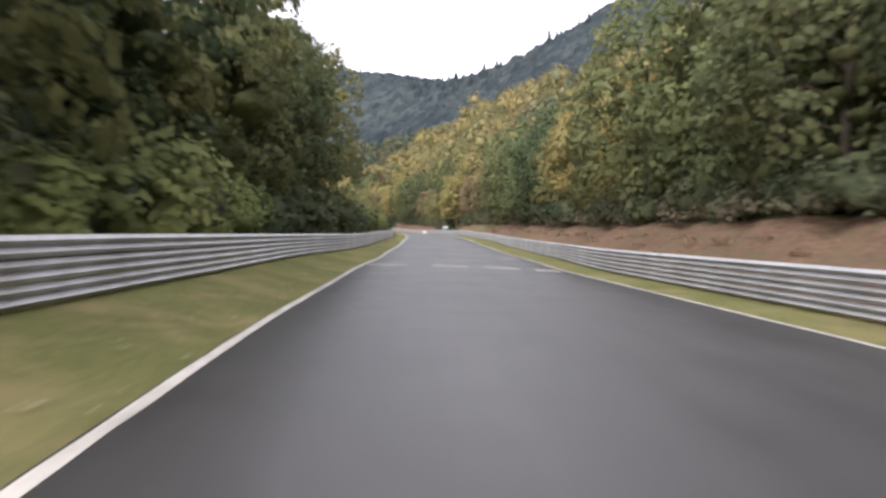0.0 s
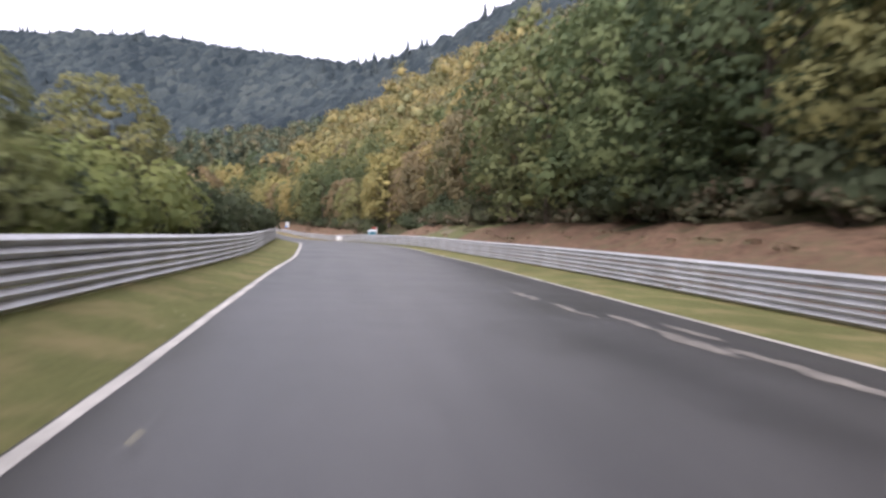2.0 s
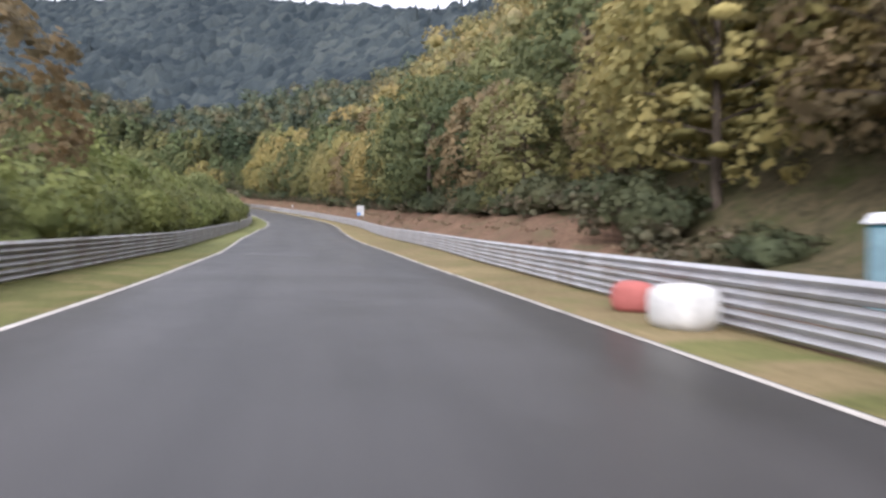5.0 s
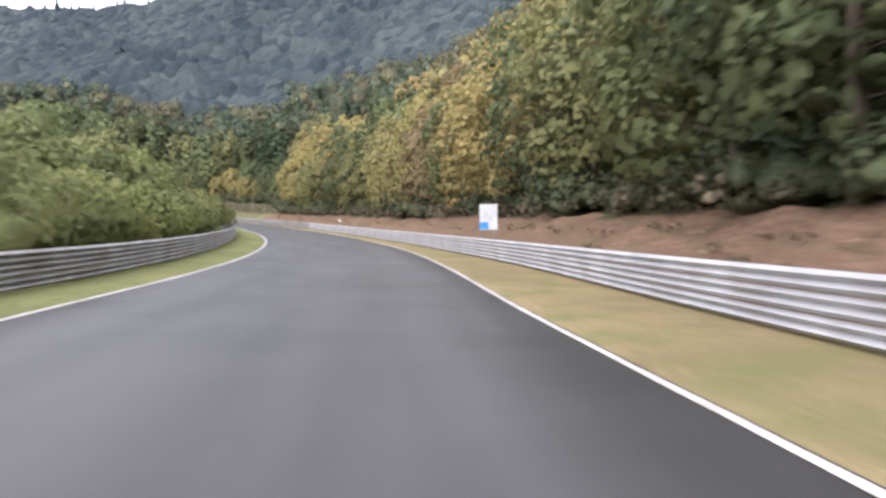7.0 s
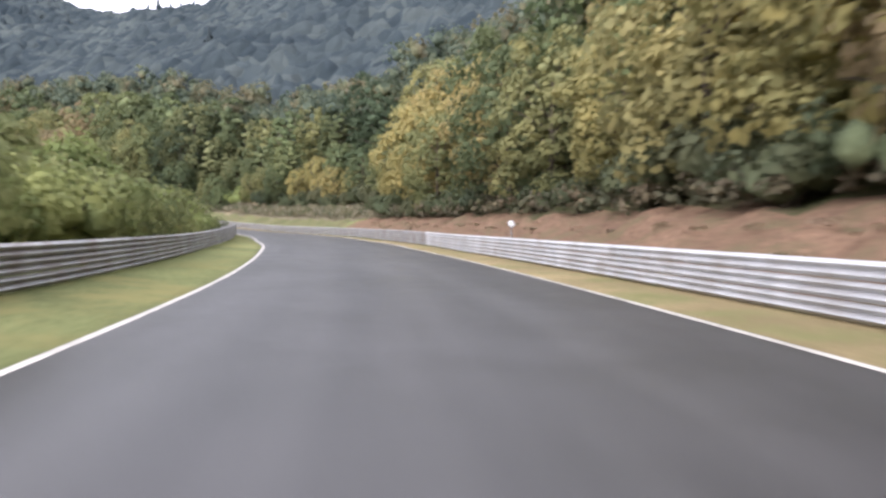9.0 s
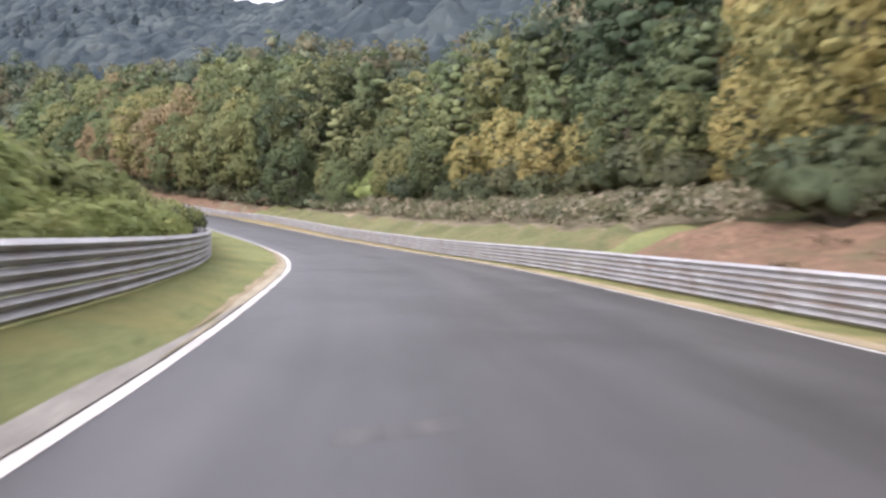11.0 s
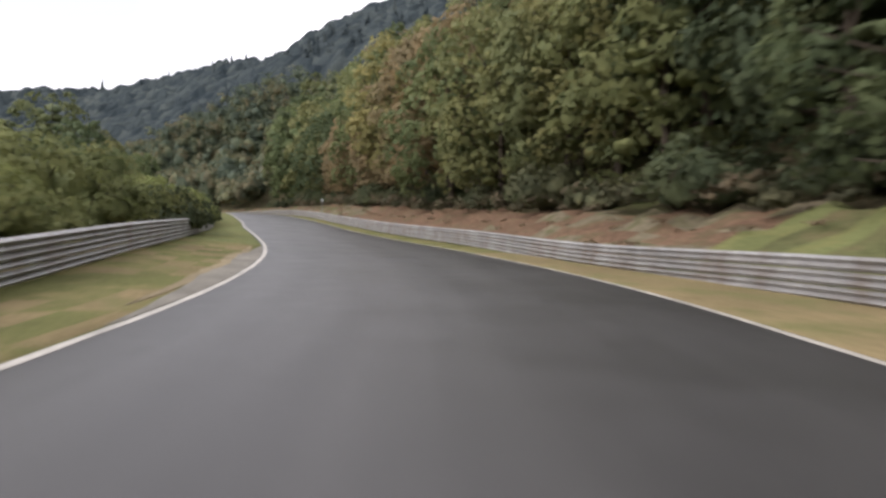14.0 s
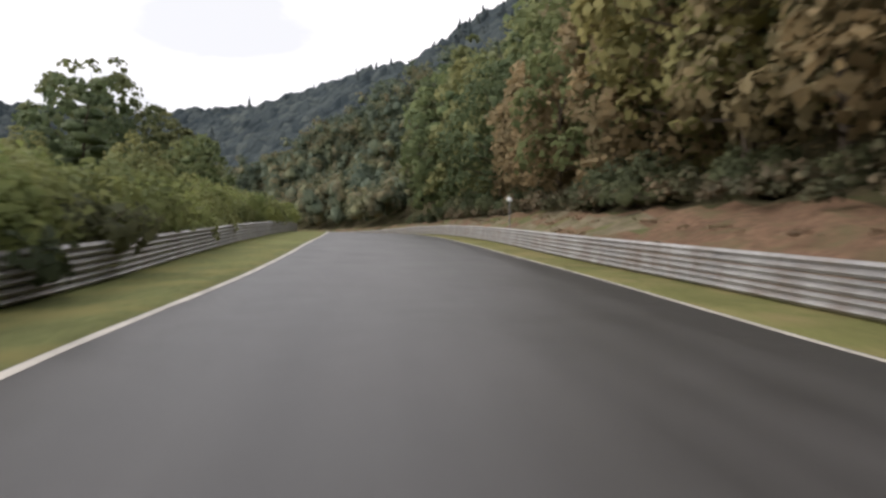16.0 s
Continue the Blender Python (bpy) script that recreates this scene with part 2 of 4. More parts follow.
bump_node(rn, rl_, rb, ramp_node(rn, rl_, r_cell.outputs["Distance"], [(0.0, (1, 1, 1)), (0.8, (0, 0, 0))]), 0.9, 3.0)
# green wood lightened and greyed, so the colour itself carries distance haze
FOREST_GREEN = foliage("haze_grey_autumn_forest", [(0.094, 0.120, 0.088), (0.122, 0.144, 0.092), (0.156, 0.164, 0.096), (0.170, 0.150, 0.092), (0.106, 0.130, 0.090)], by_place=True)
LEAF_FRINGE = foliage("bank_edge_shrub_leaves", [(0.085, 0.088, 0.052), (0.122, 0.108, 0.068), (0.168, 0.135, 0.092), (0.100, 0.100, 0.058)], by_place=True, place_scale=0.3)
LEAF_CLOD = foliage("dry_weed_leaves", [(0.165, 0.120, 0.078), (0.235, 0.168, 0.112), (0.150, 0.142, 0.078), (0.290, 0.210, 0.145)], by_place=True, place_scale=0.6)
LEAF_BRACKEN = foliage("dry_bracken_leaves", [(0.12, 0.13, 0.07), (0.19, 0.175, 0.105), (0.33, 0.285, 0.21), (0.15, 0.15, 0.085)], by_place=True, place_scale=0.7)
GHOST = two_scale("worn_paint_trace", (0.11, 0.10, 0.088), (0.25, 0.225, 0.19), 4.0, 1.1, 0.5, bump=0.1, deep=0.003)

# ------------------------------------------------------------------ alignment of the circuit
HEAD = [12.49, 7.86, 3.75, 0.11, -3.02, -5.56, -7.51, -8.71, -9.20, -9.10, -8.60, -8.08, -7.47, -6.73, -5.84, -4.83, -3.71, -2.40, -1.41, -0.57, 0.22, 1.00, 1.76, 2.47, 3.11, 3.56, 4.09, 4.86, 6.04, 7.55, 9.25, 11.04, 12.90, 14.82, 16.79, 18.82, 20.88, 22.91, 25.07, 27.20, 29.26, 31.55, 34.07, 36.85, 39.88, 42.95, 45.85, 48.59, 50.97, 53.19, 55.62, 57.90, 59.82, 61.19, 61.89, 62.14, 62.26, 62.40, 62.68, 63.20, 63.95, 64.95, 66.19, 67.66, 69.36, 71.19, 73.03, 74.87, 76.70, 78.53, 80.35, 82.18, 84.01, 85.84, 87.66, 89.69, 91.72, 93.76, 95.79, 97.82, 99.85, 101.88, 103.92, 105.95, 107.98, 110.01, 112.04, 114.07, 116.11, 118.14, 120.17, 122.20, 124.23, 126.27, 128.30]
RISE = [-0.04, -0.03, 0.02, 0.12, 0.27, 0.36, 0.46, 0.60, 0.76, 0.95, 1.15, 1.41, 1.67, 1.90, 2.14, 2.43, 2.67, 2.85, 3.01, 3.14, 3.21, 3.30, 3.43, 3.60, 3.83, 4.12, 4.45, 4.81, 5.20, 5.64, 6.12, 6.62, 7.12, 7.68, 8.25, 8.86, 9.49, 10.18, 10.86, 11.52, 12.17, 12.84, 13.51, 14.24, 15.12, 16.09, 17.18, 18.25, 19.32, 20.44, 21.55, 22.69, 23.86, 25.09, 26.41, 27.74, 29.09, 30.46, 31.78, 33.07, 34.30, 35.46, 36.58, 37.64, 38.65, 39.64, 40.61, 41.58, 42.55, 43.53, 44.50, 45.47, 46.44, 47.41, 48.39, 49.19, 50.00, 50.80, 51.61, 52.41, 53.22, 54.02, 54.83, 55.63, 56.44, 57.24, 58.04, 58.85, 59.65, 60.46, 61.26, 62.07, 62.87, 63.68, 64.48]
LEFT = [3.24, 2.83, 2.42, 1.99, 1.51, 1.19, 1.23, 1.18, 1.59, 1.86, 2.13, 2.41, 2.56, 2.51, 2.68, 2.73, 2.80, 3.37, 4.07, 4.38, 4.66, 4.97, 5.31, 5.51, 5.89, 6.13, 5.99, 5.75, 5.19, 4.67, 4.31, 4.08, 3.85, 3.63, 3.38, 3.16, 2.91, 2.56, 2.53, 1.97, 1.62, 1.27, 1.39, 1.96, 2.71, 3.57, 3.98, 4.14, 3.70, 2.79, 2.48, 2.59, 2.89, 3.13, 3.35, 3.16, 3.21, 3.36, 3.41, 3.56, 3.71, 3.86, 4.01, 4.16, 4.31, 4.34, 4.34, 4.35, 4.35, 4.35, 4.35, 4.35, 4.35, 4.35, 4.35, 4.35, 4.35, 4.35, 4.35, 4.35, 4.35, 4.35, 4.35, 4.35, 4.35, 4.35, 4.35, 4.35, 4.35, 4.35, 4.35, 4.35, 4.35, 4.35, 4.35]
WIDE = [8.84, 8.83, 8.60, 8.65, 8.77, 8.80, 8.87, 8.95, 8.99, 9.09, 9.14, 9.26, 9.11, 9.06, 9.00, 8.91, 8.85, 8.84, 8.83, 8.82, 8.82, 8.81, 8.81, 8.81]
RAIL_L = [4.56, 4.24, 2.57, 2.65, 2.01, 1.82, 1.82, 2.22, 2.20, 2.29, 2.33, 2.60, 2.42, 2.20, 2.23, 2.34, 2.68, 2.87, 3.01, 1.76, 2.02, 3.63, 4.19, 3.48, 3.13, 4.01, 3.57, 2.66, 3.54, 3.71, 3.71, 3.71, 3.71, 3.71, 3.71, 3.71, 3.71, 3.71, 3.71, 3.71, 3.71, 3.71, 3.71, 3.71, 3.71, 3.71, 3.71, 3.71]
RAIL_R = [2.09, 2.06, 1.79, 1.74, 2.35, 2.58, 2.80, 2.49, 1.84, 1.44, 1.79, 2.71, 3.67, 3.24, 3.14, 2.37, 2.12, 2.02, 1.98, 1.86, 1.56, 1.29, 1.96, 2.55, 3.99, 2.47, 2.44, 2.16, 1.91, 2.43, 2.43, 2.43, 2.43, 2.43, 2.43, 2.43, 2.43, 2.43, 2.43, 2.43, 2.43, 2.43, 2.43, 2.43, 2.43, 2.43, 2.43, 2.43]
BERM_L = [0.20, 0.26, 0.37, 0.37, 0.31, 0.39, 0.20, 0.26, 0.38, 0.51, 0.19, 0.08, 0.00, 0.00, 0.06, 0.20, 0.31, 0.25, 0.19, 0.40, 0.25, 0.25, 0.08, -0.21, -0.19, 0.21, 0.17, -0.12, -0.09, 0.01, 0.01, 0.01, 0.01, 0.01, 0.01, 0.01, 0.01, 0.01, 0.01, 0.01, 0.01, 0.01, 0.01, 0.01, 0.01, 0.01, 0.01, 0.01]
START = (3.11, -29.78)
FIRST, STEP, FINE = -30.0, 10.0, 0.5


def eased(values, step, s):
    """Values given every so many metres, read smoothly at the chainage s."""
    v = np.asarray(values)
    x = np.clip((np.asarray(s, float) - FIRST) / step, 0, len(v) - 1.001)
    i = x.astype(int)
    t = x - i
    a, b, c, d = v[np.maximum(i - 1, 0)], v[i], v[i + 1], v[np.minimum(i + 2, len(v) - 1)]
    return 0.5 * (2 * b + (c - a) * t + (2 * a - 5 * b + 4 * c - d) * t**2 + (3 * b - a - 3 * c + d) * t**3)


LENGTH = FIRST + STEP * (len(HEAD) - 1)
CH = np.arange(FIRST, LENGTH, FINE)
TURN = np.radians(eased(HEAD, STEP, CH))
Z = eased(RISE, STEP, CH)
FLAT = np.sqrt(1 - np.gradient(Z, FINE) ** 2)
MID = np.radians(eased(HEAD, STEP, CH + FINE / 2))
X = START[0] + np.concatenate([[0], np.cumsum(-np.sin(MID) * FLAT * FINE)[:-1]])
Y = START[1] + np.concatenate([[0], np.cumsum(np.cos(MID) * FLAT * FINE)[:-1]])


def spot(s, lat, up=0.0):
    """A place at chainage s, lat metres to the left of the driven line, up metres over the road."""
    i = (np.asarray(s, float) - FIRST) / FINE
    k = np.arange(len(CH))
    x, y, z, a = (np.interp(i, k, q) for q in (X, Y, Z, TURN))
    return np.stack([x - np.cos(a) * lat, y - np.sin(a) * lat, z + up], -1)


def left_edge(s):
    return eased(LEFT, STEP, s)


def right_edge(s):
    return left_edge(s) - eased(WIDE, 40.0, s)


def left_rail(s):
    return left_edge(s) + eased(RAIL_L, 20.0, s)


def right_rail(s):
    return right_edge(s) - eased(RAIL_R, 20.0, s)


def berm(s):
    return eased(BERM_L, 20.0, s)


def heading(s):
    return float(np.interp((s - FIRST) / FINE, np.arange(len(CH)), TURN))


def ripple(x, y, size):
    return noise.noise(Vector((x / size, y / size, 3.7)))


# height of the hillside 62 m past the rail and of the ridge 195 m past it, every 30 m from chainage 30
SLOPE = [33, 34, 35, 37, 39, 42, 46, 49, 51, 50, 43, 38, 36, 34, 30, 31, 42, 49, 46, 46, 49, 55, 60, 65, 57, 46, 34, 29, 29, 32]
CREST = [101, 103, 105, 108, 111, 115, 120, 125, 128, 129, 125, 112, 103, 100, 109, 116, 119, 119, 118, 117, 113, 111, 125, 133, 140, 129, 116, 115, 109, 96]
OUTS = [0.0, 0.8, 5.5, 9.0, 16.0, 42.0, 62.0, 92.0, 155.0, 195.0, 420.0]


def bank_height(s, out):
    """Height of the ground on the hill side, out metres past the rail."""
    s, o = np.broadcast_arrays(np.asarray(s, float), np.maximum(out, 0.0))
    knots = 30.0 + 30.0 * np.arange(len(SLOPE))
    a, c = np.interp(s, knots, SLOPE), np.interp(s, knots, CREST)
    dip = np.interp(s, [150, 157, 186, 196], [0.0, 1.0, 1.0, 0.0])
    rows = np.array([0 * a, 0.1 - 0.1 * dip, 1.9 - 2.25 * dip, 2.7 - 2.4 * dip, 7.0 - 1.5 * dip, 3.4 + 0.62 * a, a, 0.72 * a + 0.28 * c, 0.93 * c, c, 0.65 * c])
    k = np.clip(np.searchsorted(OUTS, o) - 1, 0, 9)
    lo, hi = np.take(OUTS, k), np.take(OUTS, k + 1)
    f = np.clip((o - lo) / (hi - lo), 0, 1)
    low, high = np.take_along_axis(rows, k[None], 0)[0], np.take_along_axis(rows, k[None] + 1, 0)[0]
    return low * (1 - f) + high * f


def valley_height(s, out):
    o = np.maximum(out, 0.0)
    return np.interp(o, [0, 1.0, 4.0, 14.0, 45.0, 80.0], [0.0, 0.1, 0.35, 0.2, -2.5, -5.0])


def part(name, bm, material, parent, label=""):
    """Links a bmesh as one mesh under a thing or a part."""
    me = bpy.data.meshes.new(name)
    bm.to_mesh(me)
    bm.free()
    me.materials.append(material)
    ob = new(name, me)
    ob.parent = parent
    if label:
        ob["label"] = label
    return ob


def sheet(name, rows, materials, pick=None, smooth=True):
    """A mesh from a grid of places: rows x columns x 3. pick(i, j) gives the face's material."""
    rows = np.asarray(rows)
    m, n = rows.shape[:2]
    idx = np.arange(m * n).reshape(m, n)
    quads = np.stack([idx[:-1, :-1], idx[:-1, 1:], idx[1:, 1:], idx[1:, :-1]], -1).reshape(-1, 4)
    me = bpy.data.meshes.new(name)
    me.from_pydata(rows.reshape(-1, 3).tolist(), [], quads.tolist())
    for mt in materials:
        me.materials.append(mt)
    if pick is not None:
        me.polygons.foreach_set("material_index", np.asarray(pick, dtype=np.int32).reshape(-1))
    me.polygons.foreach_set("use_smooth", np.full(len(quads), smooth))
    me.update()
    return new(name, me)


# ------------------------------------------------------------------ road and ground
ROAD_S = np.arange(FIRST, 760.0, 1.0)
cross = np.array([0.0, 0.008, 0.17, 0.335, 0.5, 0.665, 0.83, 0.992, 1.0])
road_rows = []
for s_at in ROAD_S:
    lo, hi = right_edge(s_at) - 0.18, left_edge(s_at) + 0.18
    lat = lo + (hi - lo) * cross
    ends = np.array([0.05, *[0.0] * 7, 0.05])
    road_rows.append(spot(np.full(9, s_at), lat, -ends))
road_rows = np.asarray(road_rows)
road = sheet("road", road_rows[:, ::-1], [ASPHALT])
along = road.data.uv_layers.new(name="along")
corner = np.empty(len(road.data.loops), dtype=np.int32)
road.data.loops.foreach_get("vertex_index", corner)
along.data.foreach_set("uv", np.stack([ROAD_S[corner // 9] / 20.0, 9.0 * cross[corner % 9]], 1).astype(np.float32).ravel())
tagged(road, "grey damp-looking asphalt race track with worn patches", "road", kind="structure")


def ribbon(name, stations, inner, outer, up, material, waver=0.0):
    rng = np.random.default_rng(5)
    a = spot(stations, inner + waver * rng.normal(size=len(stations)), up)
    b = spot(stations, outer + waver * rng.normal(size=len(stations)), up)
    return sheet(name, np.stack([a, b], 1), [material])


LINE_S = np.arange(FIRST, 758.0, 0.75)
tagged(ribbon("edge_line", LINE_S, left_edge(LINE_S) + 0.075, left_edge(LINE_S) - 0.075, 0.006, PAINT, 0.006),
       "continuous white painted edge line on asphalt", "road marking", kind="structure")
tagged(ribbon("edge_line", LINE_S, right_edge(LINE_S) + 0.06, right_edge(LINE_S) - 0.06, 0.006, PAINT, 0.006),
       "continuous white painted edge line on asphalt", "road marking", kind="structure")

# ground beside the road, out to the woods on the hill side and to the bushes on the valley side
GROUND_S = np.arange(FIRST, 758.0, 1.5)
RIGHT_OUT = np.array([0.0, 0.4, 0.8, 1.6, 2.6, 3.6, 4.6, 5.6, 7.0, 9.0, 12.0, 16.0, 22.0, 30.0])
LEFT_OUT = np.array([0.0, 0.5, 1.0, 2.0, 3.0, 4.0, 6.0, 9.0, 14.0, 22.0])
rng = np.random.default_rng(11)
right_rows, right_pick, left_rows, left_pick = [], [], [], []
for s_at in GROUND_S:
    re, rr, le, lr, bl = right_edge(s_at), right_rail(s_at), left_edge(s_at), left_rail(s_at), berm(s_at)
    lats = np.concatenate([[re - 0.10, re - 0.17, re - 0.5, (re * 2 + rr) / 3, (re + rr * 2) / 3], rr - RIGHT_OUT])
    ups = np.concatenate([[-0.06, -0.004, 0.02, 0.03, 0.02], bank_height(s_at, RIGHT_OUT)])
    ups[7:] += rng.normal(size=len(ups) - 7) * np.minimum(0.16, 0.04 * RIGHT_OUT[2:])
    right_rows.append(spot(np.full(len(lats), s_at), lats, ups))
    o = np.concatenate([[-9, -9, -5, -5], RIGHT_OUT]) + rng.normal(size=len(lats) - 1) * 0.35
    red = ((s_at < 376 + 8 * rng.random()) or (s_at > 464 + 4 * rng.random())) and not 150 < s_at < 182
    green_bank = 376 + 8 * rng.random() < s_at < 458 + 8 * rng.random()
    m = np.where(o < 0.9, 0, np.where(o < 7.5, np.where(rng.random(len(o)) < (min(1.0, 0.35 + abs(s_at - 464) / 40) if s_at < 530 else 0.45), 2, 4 if s_at < 530 or rng.random() < 0.6 else 6) if red else 1, 3))
    if green_bank:
        m = np.where(o < 0.9, 0, np.where(o < 6.5, 6, np.where(o < 15, 4, 3)))
    if 165 + 10 * rng.random() < s_at < 345 + 10 * rng.random() or 396 + 10 * rng.random() < s_at < 476:
        m = np.where(m == 0, 5, m)
    if 150 < s_at < 184:
        m = np.where((o > 0.9) & (o < 7.5), np.where(rng.random(len(o)) < 0.35, 2, 3), m)
    if 121 + 4 * rng.random() < s_at < 137 + 4 * rng.random():
        m = np.where((o > 0.9) & (o < 7.5), np.where(rng.random(len(o)) < 0.8, 6, 4), m)
    if 433 < s_at < 447:
        m = np.where((o > 7.4) & (o < 12.5), 7, m)
    right_pick.append(m)
    wide = lr - le
    lats = np.concatenate([[le + 0.10, le + 0.17, le + 0.55, le + wide * 0.4, le + wide * 0.6, le + wide * 0.8], lr + LEFT_OUT])
    ups = np.concatenate([[-0.06, -0.004, 0.015, 0.02 + bl * 0.25, bl * 0.55, bl * 0.85], bl + valley_height(s_at, LEFT_OUT)])
    ups[8:] += rng.normal(size=len(ups) - 8) * 0.06
    left_rows.append(spot(np.full(len(lats), s_at), lats, ups))
    m = np.where(np.concatenate([[-9, -9, -9, -9, -9], LEFT_OUT]) < 3.5, 0 if s_at < 190 + 8 * rng.random() else 1, 1)
    if 438 + 8 * rng.random() < s_at < 476 + 8 * rng.random():
        m = np.where(m == 1, np.where(rng.random(len(m)) < 0.4, 5, 0), m)
    left_pick.append(m)
GROUND_MATS = [GRASS, MEADOW, EARTH, LITTER, BRACKEN, STRAW, BANK, SAND]
tagged(sheet("verge_hill_side", np.asarray(right_rows), GROUND_MATS, np.asarray(right_pick)[:-1]),
       "dry grass verge with a red earth bank rising behind", "ground", kind="structure")
tagged(sheet("verge_valley_side", np.asarray(left_rows)[:, ::-1], GROUND_MATS, np.asarray(left_pick)[:-1, ::-1]),
       "mown green and straw-coloured grass verge beside the track", "ground", kind="structure")

# worn edges where the asphalt gives way to a pale concrete strip and bare sand
def edge_strip(name, label, stations, edge, towards, start, wide, material, rough):
    inner, outer = [], []
    for s_at in stations:
        ends = min(1.0, (s_at - stations[0]) / 8, (stations[-1] - s_at) / 8)
        w = wide * ends * (1 + rough * ripple(s_at, 2.0 * towards, 5.0) + rough * 0.7 * ripple(s_at, 9.0, 1.3))
        e = edge(s_at) + towards * start
        inner.append(spot(s_at, e, 0.009 + 0.03 * start))
        outer.append(spot(s_at, e + towards * max(0.02, w), 0.03 + 0.03 * start + 0.02 * w))
    rows = np.stack([inner, outer], 1)
    tagged(sheet(name, rows if towards < 0 else rows[:, ::-1], [material]), label, "ground", kind="structure")


edge_strip("concrete_strip", "pale worn concrete strip along the asphalt edge", np.arange(362.0, 405.0, 0.5), left_edge, 1.0, 0.10, 0.20, CONCRETE, 0.4)
edge_strip("sand_strip", "bare sandy strip between concrete and grass", np.arange(364.0, 400.0, 0.5), left_edge, 1.0, 0.27, 0.26, SAND, 0.9)
edge_strip("gravel_strip", "grey gravel strip between asphalt and grass", np.arange(350.0, 368.0, 0.5), left_edge, 1.0, 0.10, 0.26, GRAVEL, 0.6)
edge_strip("gravel_strip", "grey gravel strip between asphalt and grass", np.arange(456.0, 481.0, 0.5), left_edge, 1.0, 0.10, 0.70, GRAVEL, 0.3)
edge_strip("sand_strip", "bare sandy strip between gravel and grass", np.arange(458.0, 480.0, 0.5), left_edge, 1.0, 0.62, 0.50, SAND, 0.6)
edge_strip("sand_strip", "bare sandy strip between asphalt and grass", np.arange(336.0, 440.0, 0.5), right_edge, -1.0, 0.10, 0.36, SAND, 0.6)

# the wide land: one sheet from the valley up over the wooded ridge and on to the horizon
gx = np.concatenate([np.linspace(-3000, -760, 12), np.arange(-720, 420, 9.0), np.linspace(460, 3000, 12)])
gy = np.concatenate([np.linspace(-3000, -330, 12), np.arange(-300, 860, 9.0), np.linspace(900, 3400, 12)])
LX, LY = np.meshgrid(gx, gy)
flat = np.stack([LX.ravel(), LY.ravel()], 1)
every = np.arange(0, len(CH), 6)
near = np.empty(len(flat), int)
for a in range(0, len(flat), 3000):
    d2 = (flat[a:a + 3000, None, 0] - X[every]) ** 2 + (flat[a:a + 3000, None, 1] - Y[every]) ** 2
    near[a:a + 3000] = every[d2.argmin(1)]
dx, dy = flat[:, 0] - X[near], flat[:, 1] - Y[near]
lat_all = -np.cos(TURN[near]) * dx - np.sin(TURN[near]) * dy
far = np.hypot(dx, dy)
past = -np.sin(TURN[near]) * dx + np.cos(TURN[near]) * dy
side = np.where((lat_all > 0) & ~((near == every[-1]) & (past > 20)), 1.0, -1.0)
s_near = CH[near]
out_r, out_l = far + right_rail(s_near), far - left_rail(s_near)
h = Z[near] + np.where(side < 0, bank_height(s_near, out_r), valley_height(s_near, out_l))
bumps = np.array([ripple(px, py, 70.0) * 4 + ripple(py, px, 28.0) * 2 for px, py in flat])
h += bumps * np.clip((far - 35) / 60, 0, 1)
h -= np.clip((34 - far) / 3.0, 0, 1) * np.where(side < 0, np.clip(out_r, 0, 30) * 0.03 + 1.0, 1.2)
land = np.stack([flat[:, 0], flat[:, 1], h], 1).reshape(len(gy), len(gx), 3)
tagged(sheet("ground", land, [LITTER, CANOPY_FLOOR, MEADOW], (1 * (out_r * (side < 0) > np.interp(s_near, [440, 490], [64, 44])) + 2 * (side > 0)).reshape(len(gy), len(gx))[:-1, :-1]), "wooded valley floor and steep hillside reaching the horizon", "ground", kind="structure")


def land_at(s, out):
    """Where a tree stands on the hill side: its place on the ground."""
    p = spot(s, right_rail(s) - out)
    p[2] += float(bank_height(s, np.array([out]))[0])
    if out > 29:
        p[2] += (ripple(p[0], p[1], 70.0) * 4 + ripple(p[1], p[0], 28.0) * 2) * min(1, max(0, (out - 30) / 60))
    return p


# ------------------------------------------------------------------ guard rails
BEAM = [(0.0, 0.0), (0.012, 0.004), (0.092, 0.066), (0.098, 0.078), (0.014, 0.148), (0.012, 0.160), (0.092, 0.222), (0.098, 0.234), (0.016, 0.296), (0.0, 0.30)]


def beam_mesh(stations, lats, ups, base, towards, steel):
    """One corrugated steel beam swept along the track."""
    loop = BEAM + [(d - 0.006, z) for d, z in reversed(BEAM)]
    n = len(loop)
    rows = []
    for s, lat, up in zip(stations, lats, ups):
        rows.append([spot(s, lat + towards * d, up + base + z) for d, z in loop])
    me = bpy.data.meshes.new("beam")
    verts = [tuple(p) for row in rows for p in row]
    faces = [(i * n + j, i * n + (j + 1) % n, (i + 1) * n + (j + 1) % n, (i + 1) * n + j) for i in range(len(rows) - 1) for j in range(n)]
    faces += [tuple(reversed(range(n))), tuple((len(rows) - 1) * n + j for j in range(n))]
    me.from_pydata(verts, [], faces)
    me.materials.append(steel)
    me.update()
    return me


